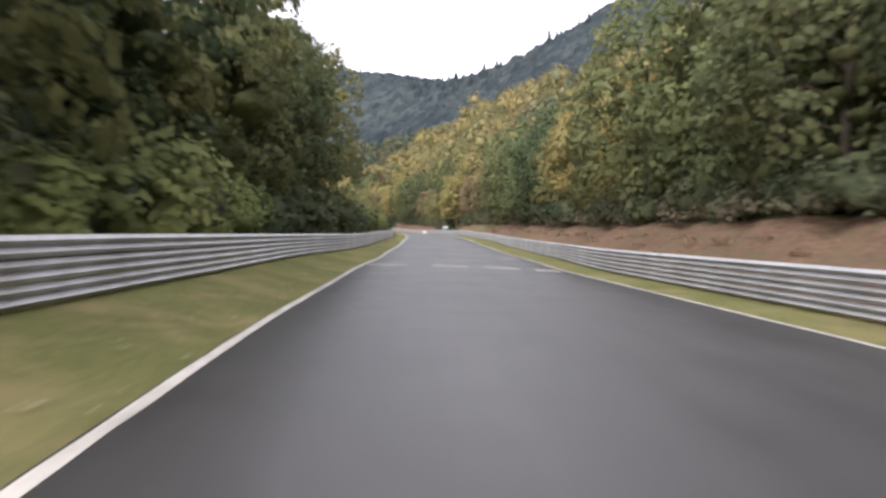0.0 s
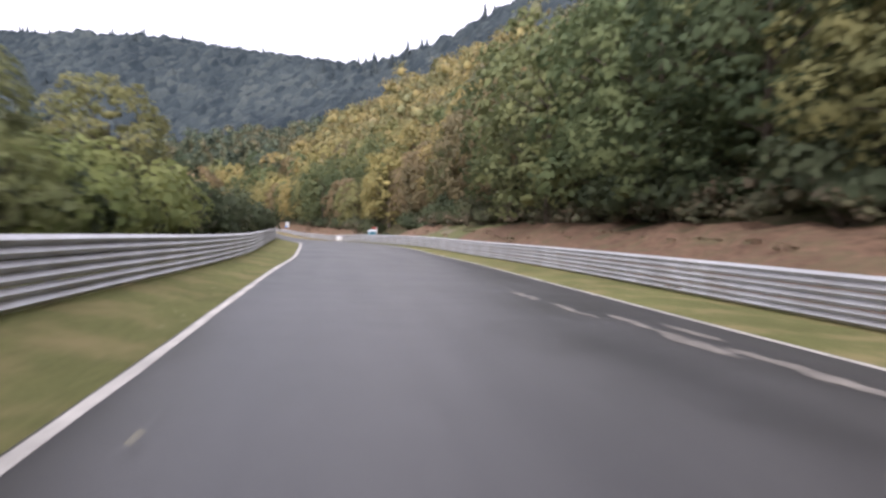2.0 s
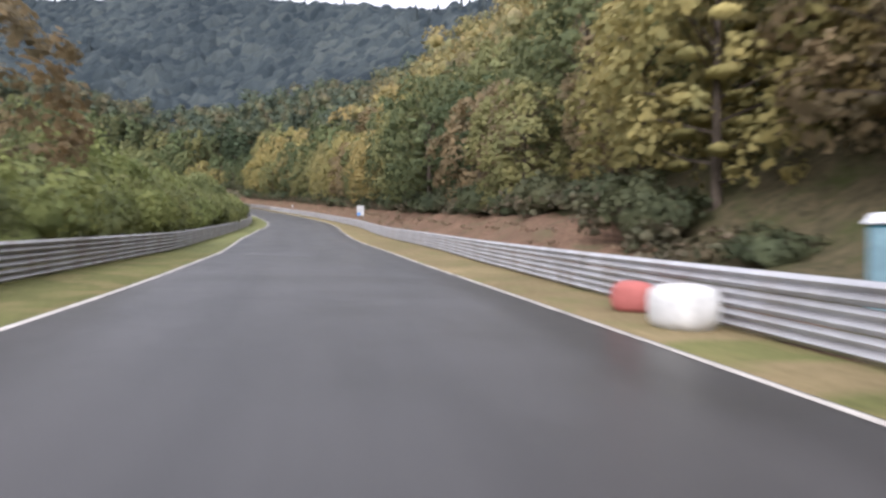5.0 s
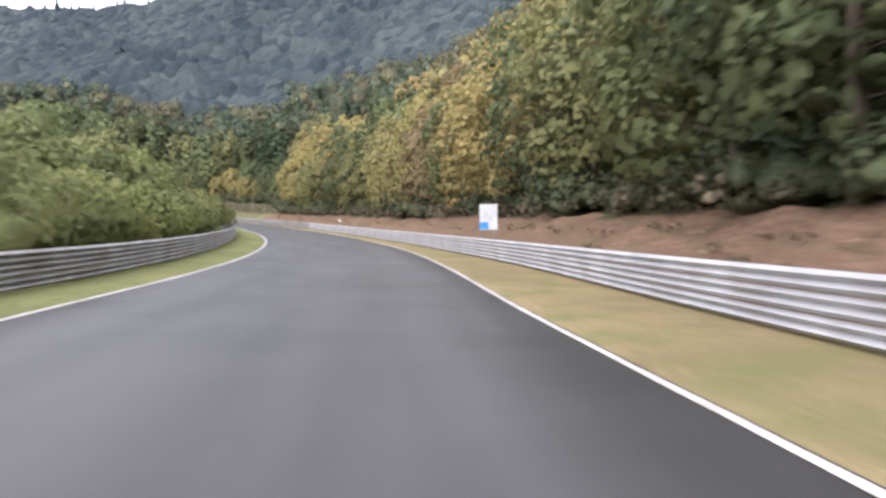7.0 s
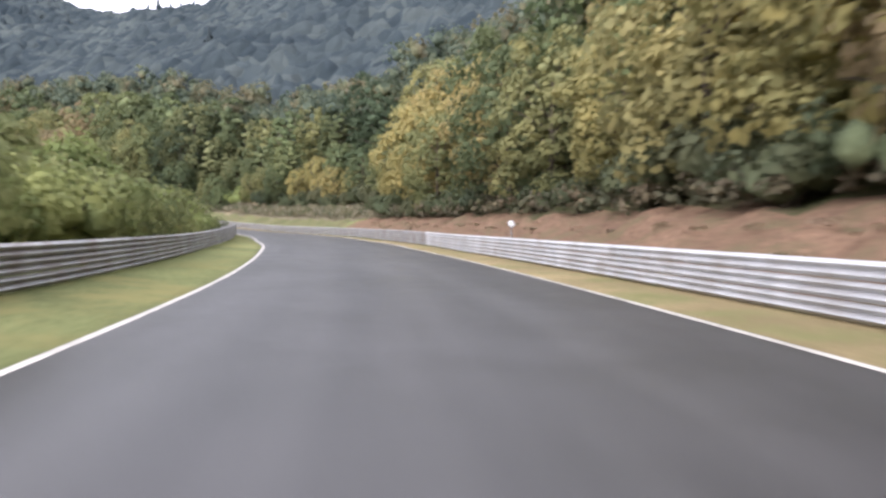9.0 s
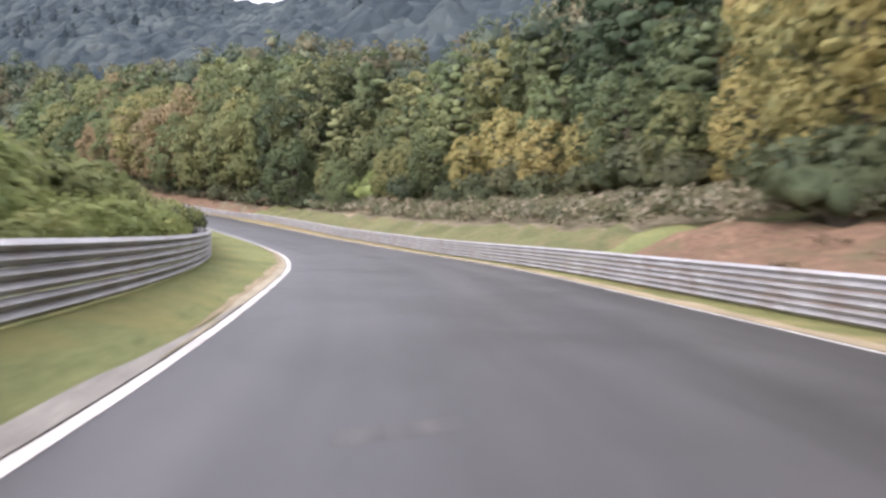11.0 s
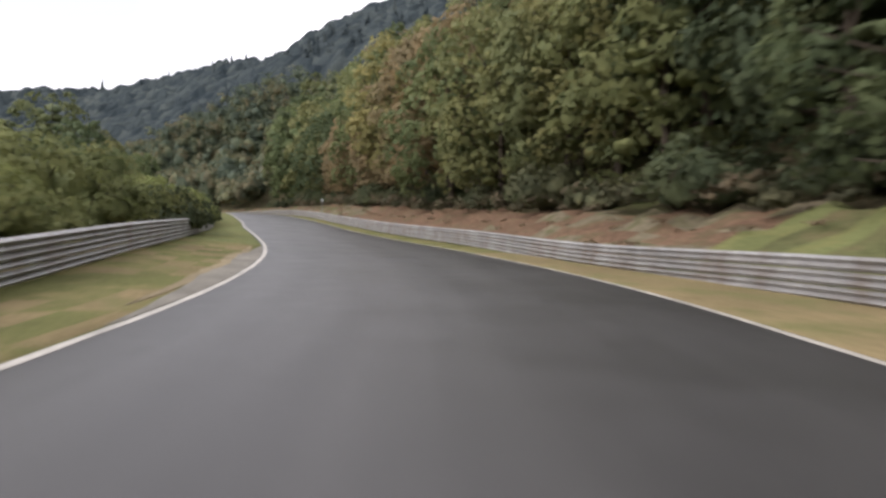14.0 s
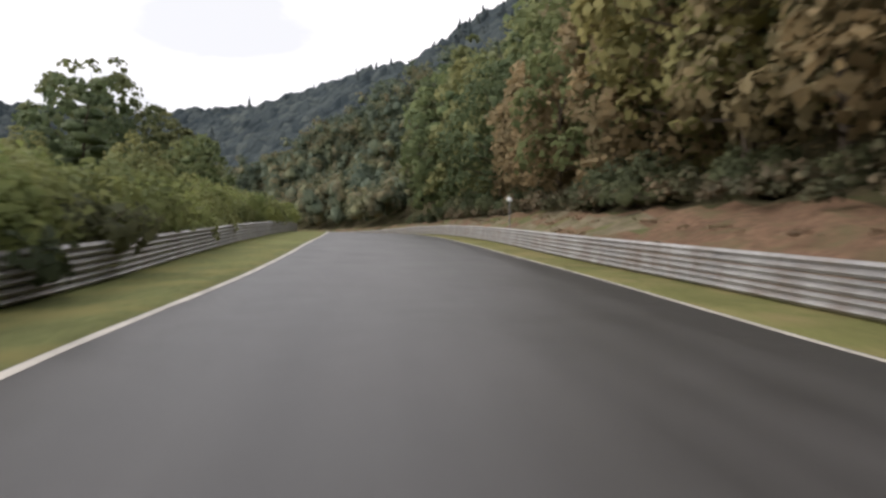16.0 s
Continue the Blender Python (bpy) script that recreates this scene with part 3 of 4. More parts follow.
def post_mesh():
    """A channel-shaped steel post with a spacer block on its face."""
    bm = bmesh.new()
    outline = [(-0.05, -0.03), (0.05, -0.03), (0.05, -0.022), (-0.042, -0.022), (-0.042, 0.022), (0.05, 0.022), (0.05, 0.03), (-0.05, 0.03)]
    low = [bm.verts.new((x, y, -0.35)) for x, y in outline]
    top = [bm.verts.new((x, y, 0.93)) for x, y in outline]
    for i in range(8):
        bm.faces.new((low[i], low[(i + 1) % 8], top[(i + 1) % 8], top[i]))
    bm.faces.new(top)
    for z in (0.16, 0.47, 0.78):
        bmesh.ops.create_cube(bm, size=1, matrix=Matrix.Translation((0, -0.055, z)) @ Matrix.Diagonal((0.08, 0.05, 0.16, 1)))
    me = bpy.data.meshes.new("post")
    bm.to_mesh(me)
    bm.free()
    me.materials.append(POST_STEEL)
    return me


POST = post_mesh()


def guard_rail(s0, s1, line, lift, towards, label, steel):
    ss = np.linspace(s0, s1 - 0.012, 7)
    lats, ups = line(ss), lift(ss)
    mid = (s0 + s1) / 2
    base = spot(mid, line(mid), lift(mid))
    root = new("guard_rail")
    root.location = base
    tagged(root, label, "guard rail", "guard rails along the track")
    inv = Matrix.Translation(-Vector(base))
    for k in range(3):
        me = beam_mesh(ss, lats, ups, 0.03 + 0.318 * k, towards, steel)
        me.transform(inv)
        new("beam", me).parent = root
    for s in np.arange(s0 + 1.0, s1, 4.0):
        ob = new("post", POST)
        ob.parent = root
        p = spot(s, line(s) - towards * 0.085, lift(s))
        ob.matrix_basis = Matrix.Translation(Vector(p) - Vector(base)) @ Matrix.Rotation(heading(s) + (math.pi / 2 if towards > 0 else -math.pi / 2), 4, "Z")


def level(s):
    """The rail on the hill side follows the road, but for one shallow hollow."""
    return -0.2 * np.exp(-((np.asarray(s, float) - 470) / 10) ** 2)


for i in range(57):
    guard_rail(-22 + 12 * i, -10 + 12 * i, left_rail, berm, -1.0, "three-beam galvanised steel guard rail in front of bushes", STEEL if i < 11 else DULL_STEEL)
    guard_rail(-22 + 12 * i, -10 + 12 * i, right_rail, level, 1.0, "three-beam galvanised steel guard rail below the wooded bank" if i < 30 else "three-beam dull weathered steel guard rail below the wooded bank", STEEL if i < 30 else DULL_STEEL)


# ------------------------------------------------------------------ trees and bushes
def lump_shapes(finer, count, seed):
    """Uneven rounded clumps of foliage: places, normals and triangles."""
    made = []
    for k in range(count):
        bm = bmesh.new()
        bmesh.ops.create_icosphere(bm, subdivisions=finer, radius=1.0)
        shift = Vector((seed * 3.1 + k * 7.7, k * 1.3, seed))
        for v in bm.verts:
            d = v.co.normalized()
            v.co = d * (1 + 0.26 * noise.noise(d * 1.6 + shift) + 0.18 * noise.noise(d * 3.6 + shift))
        bm.normal_update()
        bm.verts.index_update()
        made.append((np.array([v.co[:] for v in bm.verts]), np.array([v.normal[:] for v in bm.verts]), np.array([[v.index for v in f.verts] for f in bm.faces])))
        bm.free()
    return made


LUMPS = {1: lump_shapes(1, 8, 1), 2: lump_shapes(2, 8, 2)}


def crown_of(rng, lobes, count, size, fill=0.5, finer=1, flatness=0.8, calm=0.0, hub=None, inner=None):
    """A crown on some lobes (x, y, z, rx, rz): small leaf clumps as bent quads round uneven leafy masses.
    With a hub the leaves gather on the side of each lobe that faces away from it; inner are masses of their own."""
    lobes = np.asarray(lobes, float)
    weight = lobes[:, 3] ** 2
    pick = rng.choice(len(lobes), count, p=weight / weight.sum())
    lobe = lobes[pick]
    d = rng.normal(size=(count, 3))
    d /= np.linalg.norm(d, axis=1)[:, None]
    if hub is not None:
        away = lobe[:, :3] - np.asarray(hub)
        away /= np.linalg.norm(away, axis=1)[:, None] + 1e-6
        d += 0.75 * away
        d /= np.linalg.norm(d, axis=1)[:, None]
    d[:, 2] = np.where(d[:, 2] < -0.5, -d[:, 2], d[:, 2])
    r = 1.06 - 0.34 * rng.random(count) ** 1.5 + 0.10 * rng.normal(size=count)
    c = lobe[:, :3] + d * r[:, None] * np.stack([lobe[:, 3], lobe[:, 3], lobe[:, 4]], 1)
    nrm = d * flatness + rng.normal(size=(count, 3)) * 0.38 + np.array([0, 0, 0.15])
    nrm /= np.linalg.norm(nrm, axis=1)[:, None]
    soft = d + np.array([0, 0, 0.25]) + rng.normal(size=(count, 3)) * 0.10
    if hub is not None:
        soft += 0.8 * away
    soft = soft / np.linalg.norm(soft, axis=1)[:, None] * (1 - calm) + np.array([0, 0, calm])
    soft /= np.linalg.norm(soft, axis=1)[:, None]
    u = np.cross(nrm, rng.normal(size=(count, 3)))
    u /= np.linalg.norm(u, axis=1)[:, None]
    v = np.cross(nrm, u)
    v *= np.where((nrm * soft).sum(1) < 0, -1.0, 1.0)[:, None]
    sz = size * (0.5 + 1.0 * rng.random(count))[:, None]
    bend = nrm * sz * 0.3
    quad = np.stack([c - u * sz - bend - v * sz * 0.3, c + u * sz * 0.3 - v * sz * 0.8, c + u * sz - bend + v * sz * 0.3, c - u * sz * 0.3 + v * sz * 0.8], 1)
    mp, mn, mt, at = [np.zeros((0, 3))], [np.zeros((0, 3))], [np.zeros((0, 3), int)], 0
    if fill:
        for x, y, z, rx, rz in lobes if inner is None else inner:
            p, w, t = LUMPS[finer][int(rng.integers(8))]
            a = rng.random() * 6.283
            turn = np.array([[math.cos(a), math.sin(a), 0], [-math.sin(a), math.cos(a), 0], [0, 0, 1]])
            k = fill * np.array([rx, rx, rz])
            w = (w @ turn) / k
            w = w / np.linalg.norm(w, axis=1)[:, None]
            if hub is not None:
                way = np.array([x, y, z]) - np.asarray(hub)
                w = w + 0.8 * way / (np.linalg.norm(way) + 1e-6)
                w = w / (np.linalg.norm(w, axis=1)[:, None] + 1e-6)
            w = w * (1 - calm) + np.array([0, 0, calm])
            mp.append((p @ turn) * k + (x, y, z))
            mn.append(w / (np.linalg.norm(w, axis=1)[:, None] + 1e-6))
            mt.append(t + at)
            at += len(p)
    return quad.reshape(-1, 3), np.repeat(soft, 4, 0), np.concatenate(mp), np.concatenate(mn), np.concatenate(mt)


def leaf_mesh(name, crown, materials):
    """Leaf clumps and leafy masses as one mesh, shaded like the rounded crown they form."""
    qp, qn, mp, mn, mt = crown
    n, m = len(qp) // 4, len(mt)
    me = bpy.data.meshes.new(name)
    me.vertices.add(len(qp) + len(mp))
    me.vertices.foreach_set("co", np.ascontiguousarray(np.concatenate([qp, mp]), dtype=np.float32).ravel())
    me.loops.add(n * 4 + m * 3)
    me.loops.foreach_set("vertex_index", np.concatenate([np.arange(n * 4), mt.ravel() + n * 4]).astype(np.int32))
    me.polygons.add(n + m)
    me.polygons.foreach_set("loop_start", np.concatenate([np.arange(0, n * 4, 4), n * 4 + np.arange(0, m * 3, 3)]).astype(np.int32))
    me.polygons.foreach_set("use_smooth", np.full(n + m, True))
    for mat in materials:
        me.materials.append(mat)
    if m:
        me.polygons.foreach_set("material_index", np.concatenate([np.zeros(n), np.ones(m)]).astype(np.int32))
    me.update(calc_edges=True)
    me.normals_split_custom_set_from_vertices(np.concatenate([qn, mn]).tolist())
    return me


NO_MASS = (np.zeros((0, 3)), np.zeros((0, 3)), np.zeros((0, 3), int))


def limb(bm, path, r0, r1, sides=7):
    """A tapered limb along a path."""
    rings = []
    for i, p in enumerate(path):
        p = Vector(p)
        t = (Vector(path[min(i + 1, len(path) - 1)]) - Vector(path[max(i - 1, 0)])).normalized()
        a = t.orthogonal().normalized()
        b = t.cross(a)
        r = r0 + (r1 - r0) * i / (len(path) - 1)
        rings.append([bm.verts.new(p + (a * math.cos(q) + b * math.sin(q)) * r) for q in (2 * math.pi * k / sides for k in range(sides))])
    for lo, hi in zip(rings, rings[1:]):
        for k in range(sides):
            bm.faces.new((lo[k], lo[(k + 1) % sides], hi[(k + 1) % sides], hi[k]))
    bm.faces.new(rings[-1])


def broadleaf(seed, height, spread, low, material, count, size, label, fill=1.0, clumps=46):
    """A leafy tree: tapered trunk, limbs, and an uneven crown of many small leafy clumps on a domed outline."""
    rng = np.random.default_rng(seed)
    root = new("tree")
    tagged(root, label, "tree", "trees beside the track")
    bm = bmesh.new()
    lean = rng.normal(size=2) * 0.25
    trunk = [(lean[0] * t, lean[1] * t, height * 0.8 * t - 0.4) for t in np.linspace(0, 1, 6)]
    limb(bm, trunk, 0.02 * height, 0.006 * height)
    swell = [0.8 + 0.4 * rng.random() for q in range(6)]

    def girth(rel, a):
        bulge = np.interp((a / (2 * math.pi) * 6) % 6, range(7), swell + swell[:1])
        return spread * (0.52 + 0.48 * math.sin(math.pi * min(1.0, 0.12 + 0.62 * rel))) * math.sqrt(max(0.03, 1 - max(0.0, (rel - 0.45) / 0.58) ** 2)) * bulge

    lobes, inner = [], []
    for k in range(clumps):
        f = low + (0.97 - low) * ((k + rng.random()) / clumps) ** 0.85
        rel, a = (f - low) / (1 - low), 2.399 * k + rng.normal() * 0.4
        r = girth(rel, a) * (0.68 + 0.24 * rng.random())
        tip = (lean[0] * f + math.cos(a) * r, lean[1] * f + math.sin(a) * r, height * f + rng.normal() * 0.25)
        if k % 4 == 0:
            limb(bm, [(lean[0] * f * 0.7, lean[1] * f * 0.7, height * f * 0.72), (tip[0] * 0.5, tip[1] * 0.5, height * f * 0.86), tip], 0.007 * height, 0.002 * height, 3)
        rad = spread * (0.19 + 0.15 * rng.random()) * (1.1 - 0.3 * rel)
        lobes.append((*tip, rad, rad * (0.75 + 0.35 * rng.random())))
    for k in range(26):
        rel, a = (k + 0.5) / 27, 2.399 * k + 0.8
        h, r = low + (1 - low) * rel, girth(rel, a)
        inner.append((lean[0] * h + math.cos(a) * r * (0.12 + 0.34 * rng.random()), lean[1] * h + math.sin(a) * r * (0.12 + 0.34 * rng.random()), height * h * 0.96, r * 0.30, height * 0.05))
    part("trunk", bm, BARK, root, "dark ridged bark")
    crown = new("crown", leaf_mesh("crown", crown_of(rng, lobes, count, size, fill, hub=(lean[0] * 0.5, lean[1] * 0.5, height * (low * 0.55 + 0.42)), inner=inner), material))
    crown.parent = root
    return root


def bush(seed, height, spread, material, count, size, label, name="bush"):
    rng = np.random.default_rng(seed)
    root = new(name)
    tagged(root, label, name, "bushes beside the track" if name == "bush" else "shrubs at the edge of the wood")
    bm = bmesh.new()
    lobes = []
    for k in range(22):
        a, r = rng.random() * 2 * math.pi, spread * 0.8 * math.sqrt(rng.random())
        top = height * (0.45 + 0.5 * rng.random()) * (1 - 0.45 * (r / spread) ** 2)
        tip = (math.cos(a) * r, math.sin(a) * r, top)
        if k % 2 == 0:
            limb(bm, [(tip[0] * 0.15, tip[1] * 0.15, -0.2), (tip[0] * 0.5, tip[1] * 0.5, top * 0.5), tip], 0.05, 0.015, 3)
        rad = spread * (0.22 + 0.16 * rng.random())
        lobes.append((tip[0], tip[1], top * 0.72, rad, max(rad * 0.9, top * 0.34)))
    inner = [(x * 0.75, y * 0.75, z * 0.8, r * 0.85, h * 0.8) for x, y, z, r, h in lobes[::3]] + [(0, 0, height * 0.28, spread * 0.58, height * 0.28)]
    part("woody_base", bm, BARK, root)
    leaves = new("foliage", leaf_mesh("foliage", crown_of(rng, lobes, count, size, 0.9, hub=(0, 0, height * 0.1), inner=inner), material))
    leaves.parent = root
    return root


KINDS = {}


def keep(kind, root):
    KINDS.setdefault(kind, []).append(root)


for k in range(3):
    for fine, leaves, leaf in (("", 1800, 0.26), ("_fine", 4000, 0.186)):
        keep("green" + fine, broadleaf(20 + k, 13.5, 4.9, 0.10, LEAF_GREEN, leaves, leaf, "green deciduous tree on the wooded slope", 0.5 if fine else 0.8, 60 if fine else 36))
        keep("dark" + fine, broadleaf(30 + k, 14, 5.2, 0.10, LEAF_DARK, leaves, leaf, "dense dark green deciduous tree", 0.5 if fine else 0.8, 60 if fine else 36))
        keep("deep" + fine, broadleaf(35 + k, 15, 5.2, 0.10, LEAF_DEEP, leaves, leaf, "tall tree with leaves darkened to stand in for shade", 0.5 if fine else 0.8, 60 if fine else 36))
        keep("yellow" + fine, broadleaf(40 + k, 12.5, 4.7, 0.10, LEAF_YELLOW, leaves, leaf, "deciduous tree with yellow autumn leaves", 0.5 if fine else 0.8, 60 if fine else 36))
        keep("rust" + fine, broadleaf(50 + k, 12.5, 4.8, 0.10, LEAF_RUST, leaves, leaf, "deciduous tree turning rust brown", 0.5 if fine else 0.8, 60 if fine else 36))
for k in range(2):
    keep("tall", broadleaf(100 + k, 18, 5.2, 0.10, LEAF_DARK, 5200, 0.18, "tall dark deciduous tree behind the guard rail", 0.95, 70))
    keep("airy", broadleaf(110 + k, 17, 4.6, 0.14, LEAF_GREEN, 5200, 0.17, "tall airy green tree with gaps in its crown", 0.75, 70))
for k in range(3):
    keep("bush", bush(60 + k, 3.2, 2.2, LEAF_BUSH, 1350, 0.094, "light green leafy bush behind the guard rail"))
    keep("scrub", bush(70 + k, 3.0, 2.3, LEAF_SCRUB, 780, 0.135, "dark green undergrowth bush at the edge of the wood", "shrub"))
for k in range(2):
    keep("tall_bush", bush(64 + k, 4.6, 3.0, LEAF_BUSH, 2300, 0.115, "tall light green hedge bush behind the guard rail"))
used = set()


def plant(kind, place, scale, rng, wide=1.0):
    """Stands a copy of a tree or bush at a place."""
    roots = KINDS[kind]
    root = roots[int(rng.integers(len(roots)))]
    m = Matrix.Translation(Vector(place)) @ Matrix.Rotation(rng.random() * 2 * math.pi, 4, "Z") @ Matrix.Diagonal((scale * wide, scale * wide, scale, 1))
    if root.name not in used:
        used.add(root.name)
        root.matrix_basis = m
        return root
    loc, rot, sc = m.decompose()
    ob = copy_thing(root, Matrix.LocRotScale(loc, rot, None))
    ob.scale = sc
    return ob


def hill_kind(s, out, rng):
    """Which tree grows where along the hill side."""
    table = [(0, "green", "yellow", "green", "dark"), (60, "green", "yellow", "rust", "green"), (82, "green", "dark", "green", "yellow"), (104, "dark", "dark", "green", "dark"),
             (130, "rust", "green", "rust", "yellow"), (150, "rust", "yellow", "dark", "green"), (178, "rust", "yellow", "green", "yellow"), (215, "rust", "dark", "green", "dark"),
             (243, "green", "dark", "dark", "green"), (263, "green", "dark", "yellow", "rust"), (278, "yellow", "yellow", "rust", "green"), (330, "green", "dark", "yellow", "green"),
             (364, "yellow", "green", "yellow", "rust"), (377, "green", "dark", "green", "yellow"), (398, "dark", "green", "yellow", "deep"), (425, "green", "dark", "green", "dark"),
             (462, "deep", "dark", "dark", "deep"), (480, "dark", "green", "dark", "rust"), (500, "green", "dark", "green", "dark"), (518, "yellow", "rust", "green", "green"), (543, "rust", "rust", "dark", "green"), (585, "green", "dark", "green", "dark")]
    row = [r for r in table if r[0] <= s][-1]
    return row[1 + int(rng.integers(4))]


rng = np.random.default_rng(3)
for row, out in enumerate((9.5, 15.0, 22.5)):
    s = 6.0 + 3 * row
    while s < (620, 640, 650)[row]:
        gap = out + rng.normal() * 1.4 + (4.0 if 148 < s < 186 and row == 0 else 0) + (3.0 if 380 < s < 440 and row == 0 else 0)
        if row == 0 and 476 < s < 493:
            s = 493.0
        place = land_at(s, gap)
        place[2] -= 0.3
        grown = float(np.interp(s, [0, 372, 384, 456, 464, 476, 700], [1.0, 1.0, (0.46, 0.62, 0.9)[row], (0.5, 0.7, 0.9)[row], 1.1, 1.42, 1.42]))
        plant(hill_kind(s, gap, rng) + ("_fine" if row == 0 and s < 590 or row == 1 and (s < 300 or 466 < s < 560) else ""), place, grown * (0.72 + 0.45 * rng.random() + 0.08 * row), rng)
        s += (6.2 + 3.0 * rng.random() + 0.8 * row) * (0.6 + 0.4 * grown)
s = 4.0
while s < 640:
    gap = 11.5 if 150 < s < 182 else 6.6 + abs(rng.normal()) * 1.6
    if not 374 < s < 440:
        plant("scrub", land_at(s, gap) - np.array([0, 0, 0.1]), 0.65 + 0.75 * rng.random(), rng)
    s += 3.9 + 3.4 * rng.random()

for s_tree, out_tree, kind_tree, size_tree in ((366, 10.5, "yellow_fine", 0.85), (372, 15.5, "yellow_fine", 1.15), (379, 16.5, "yellow_fine", 1.3), (481, 10.5, "green_fine", 1.32), (488.5, 12.0, "green_fine", 1.4)):
    plant(kind_tree, land_at(s_tree, out_tree) - np.array([0, 0, 0.3]), size_tree, rng)
s = 374.0
while s < 456:
    plant("scrub", land_at(s, 10.8 + rng.random() * 1.8 + (2.5 if 431 < s < 448 else 0)) - np.array([0, 0, 0.2]), 0.8 + 0.6 * rng.random(), rng)
    s += 3.6 + 2.0 * rng.random()


def valley_at(s, out):
    p = spot(s, left_rail(s) + out)
    p[2] += float(berm(s)) + float(valley_height(s, np.array([out]))[0])
    return p


def valley_row(kind, s0, s1, step, out, spread, size, wide=1.0):
    s = s0
    while s < s1:
        plant(kind, valley_at(s, out + abs(rng.normal()) * spread) - np.array([0, 0, 0.15]), size * (0.8 + 0.4 * rng.random()), rng, wide)
        s += step * (0.75 + 0.5 * rng.random())


# tall trees and hedge where the drive begins
valley_row("tall", 8, 56, 17.0, 5.0, 1.5, 0.92)
valley_row("airy", 4, 58, 12.0, 5.0, 1.5, 0.95)
valley_row("airy", 12, 58, 11.0, 9.0, 2.0, 1.0)
valley_row("scrub", 4, 90, 6.0, 3.2, 0.5, 1.25)
valley_row("bush", 4, 30, 5.0, 2.4, 0.5, 1.15)
valley_row("scrub", 30, 64, 4.6, 2.3, 0.4, 1.1)
valley_row("bush", 66, 92, 5.0, 2.4, 0.5, 1.15)
valley_row("bush", 66, 94, 5.0, 5.0, 1.0, 1.3)
plant("airy", valley_at(60.5, 5.2), 0.95, rng)
plant("green_fine", valley_at(91, 4.0), 0.42, rng, 1.15)
plant("green_fine", valley_at(80, 4.5), 0.36, rng, 1.2)
# rounded trees and bushes before the first bend
valley_row("scrub", 92, 160, 4.0, 2.8, 0.8, 1.25)
valley_row("bush", 96, 168, 6.0, 5.5, 1.0, 1.35)
valley_row("scrub", 160, 250, 5.0, 5.0, 1.5, 1.4)
for s_tree, out_tree, size_tree in ((141, 11.5, 0.5), (158, 13.0, 0.45), (169, 8.5, 0.5), (183, 10.0, 0.55)):
    plant("dark_fine", valley_at(s_tree, out_tree), size_tree, rng, 1.15)
plant("rust_fine", valley_at(197, 10.0) - np.array([0, 0, 0.3]), 0.95, rng, 1.25)
plant("dark", valley_at(600, 26) - np.array([0, 0, 0.5]), 1.6, rng, 1.0)
# light green hedge along the middle stretch
valley_row("bush", 176, 332, 4.2, 2.4, 0.8, 1.2)
valley_row("tall_bush", 205, 330, 6.0, 6.0, 1.5, 1.35)
valley_row("green", 236, 330, 19.0, 15.0, 3.0, 0.7)
plant("bush", land_at(441, 10.5), 1.5, rng)
# low broom inside the tightening bend
valley_row("bush", 332, 398, 3.4, 2.6, 0.5, 0.62, 1.4)
valley_row("bush", 398, 452, 3.4, 2.1, 0.5, 0.8, 1.2)
valley_row("bush", 345, 470, 4.6, 5.2, 1.0, 1.2, 1.3)
for s_bush, out_bush, size_bush in ((402.5, 1.2, 0.8), (406.0, 0.7, 0.95), (409.5, 0.9, 0.9), (413.5, 1.3, 0.8)):
    plant("scrub", valley_at(s_bush, out_bush) - np.array([0, 0, 0.1]), size_bush, rng, 1.0)
# bushes and trees on the climb
valley_row("bush", 452, 640, 4.6, 2.4, 0.7, 1.05, 1.1)
valley_row("bush", 455, 640, 5.6, 4.8, 1.0, 1.35)
valley_row("green_fine", 508, 560, 13.0, 9.0, 2.5, 0.46)
for s_bush, out_bush, size_bush in ((455, 0.9, 0.75), (466, 0.6, 0.8), (487, 0.5, 0.9), (494, 0.3, 0.85), (503, 0.6, 0.9), (509, 0.2, 0.8), (516, 0.4, 0.9), (533, 0.1, 0.8), (539, 0.5, 0.9), (557, 0.4, 0.9), (563, 0.3, 0.9), (575, 0.5, 1.0)):
    plant("bush", valley_at(s_bush, out_bush + 0.9) - np.array([0, 0, 0.15]), size_bush, rng, 0.95)
for s_bush, out_bush, size_bush in ((486.5, 1.5, 1.0), (490, 1.4, 1.0), (493.4, 1.5, 0.95), (502, 1.4, 0.75), (511, 1.4, 0.95), (515, 1.5, 0.9), (520, 1.5, 0.95)):
    plant("scrub", valley_at(s_bush, out_bush) - np.array([0, 0, 0.1]), size_bush, rng)
valley_row("green", 562, 640, 12.0, 9.0, 2.5, 0.68)
valley_row("dark", 570, 640, 13.0, 16.0, 4.0, 0.95)
# hedge leaning over the rail at the end of the tightening bend
for s_bush, out_bush, kind_bush, size_bush in ((417.5, 1.4, "bush", 1.0), (420.5, 1.3, "scrub", 0.95), (423.5, 1.3, "bush", 1.0), (426.5, 1.4, "scrub", 1.0), (429.5, 1.3, "bush", 1.0), (432.5, 1.4, "scrub", 0.85)):
    plant(kind_bush, valley_at(s_bush, out_bush) - np.array([0, 0, 0.1]), size_bush, rng)


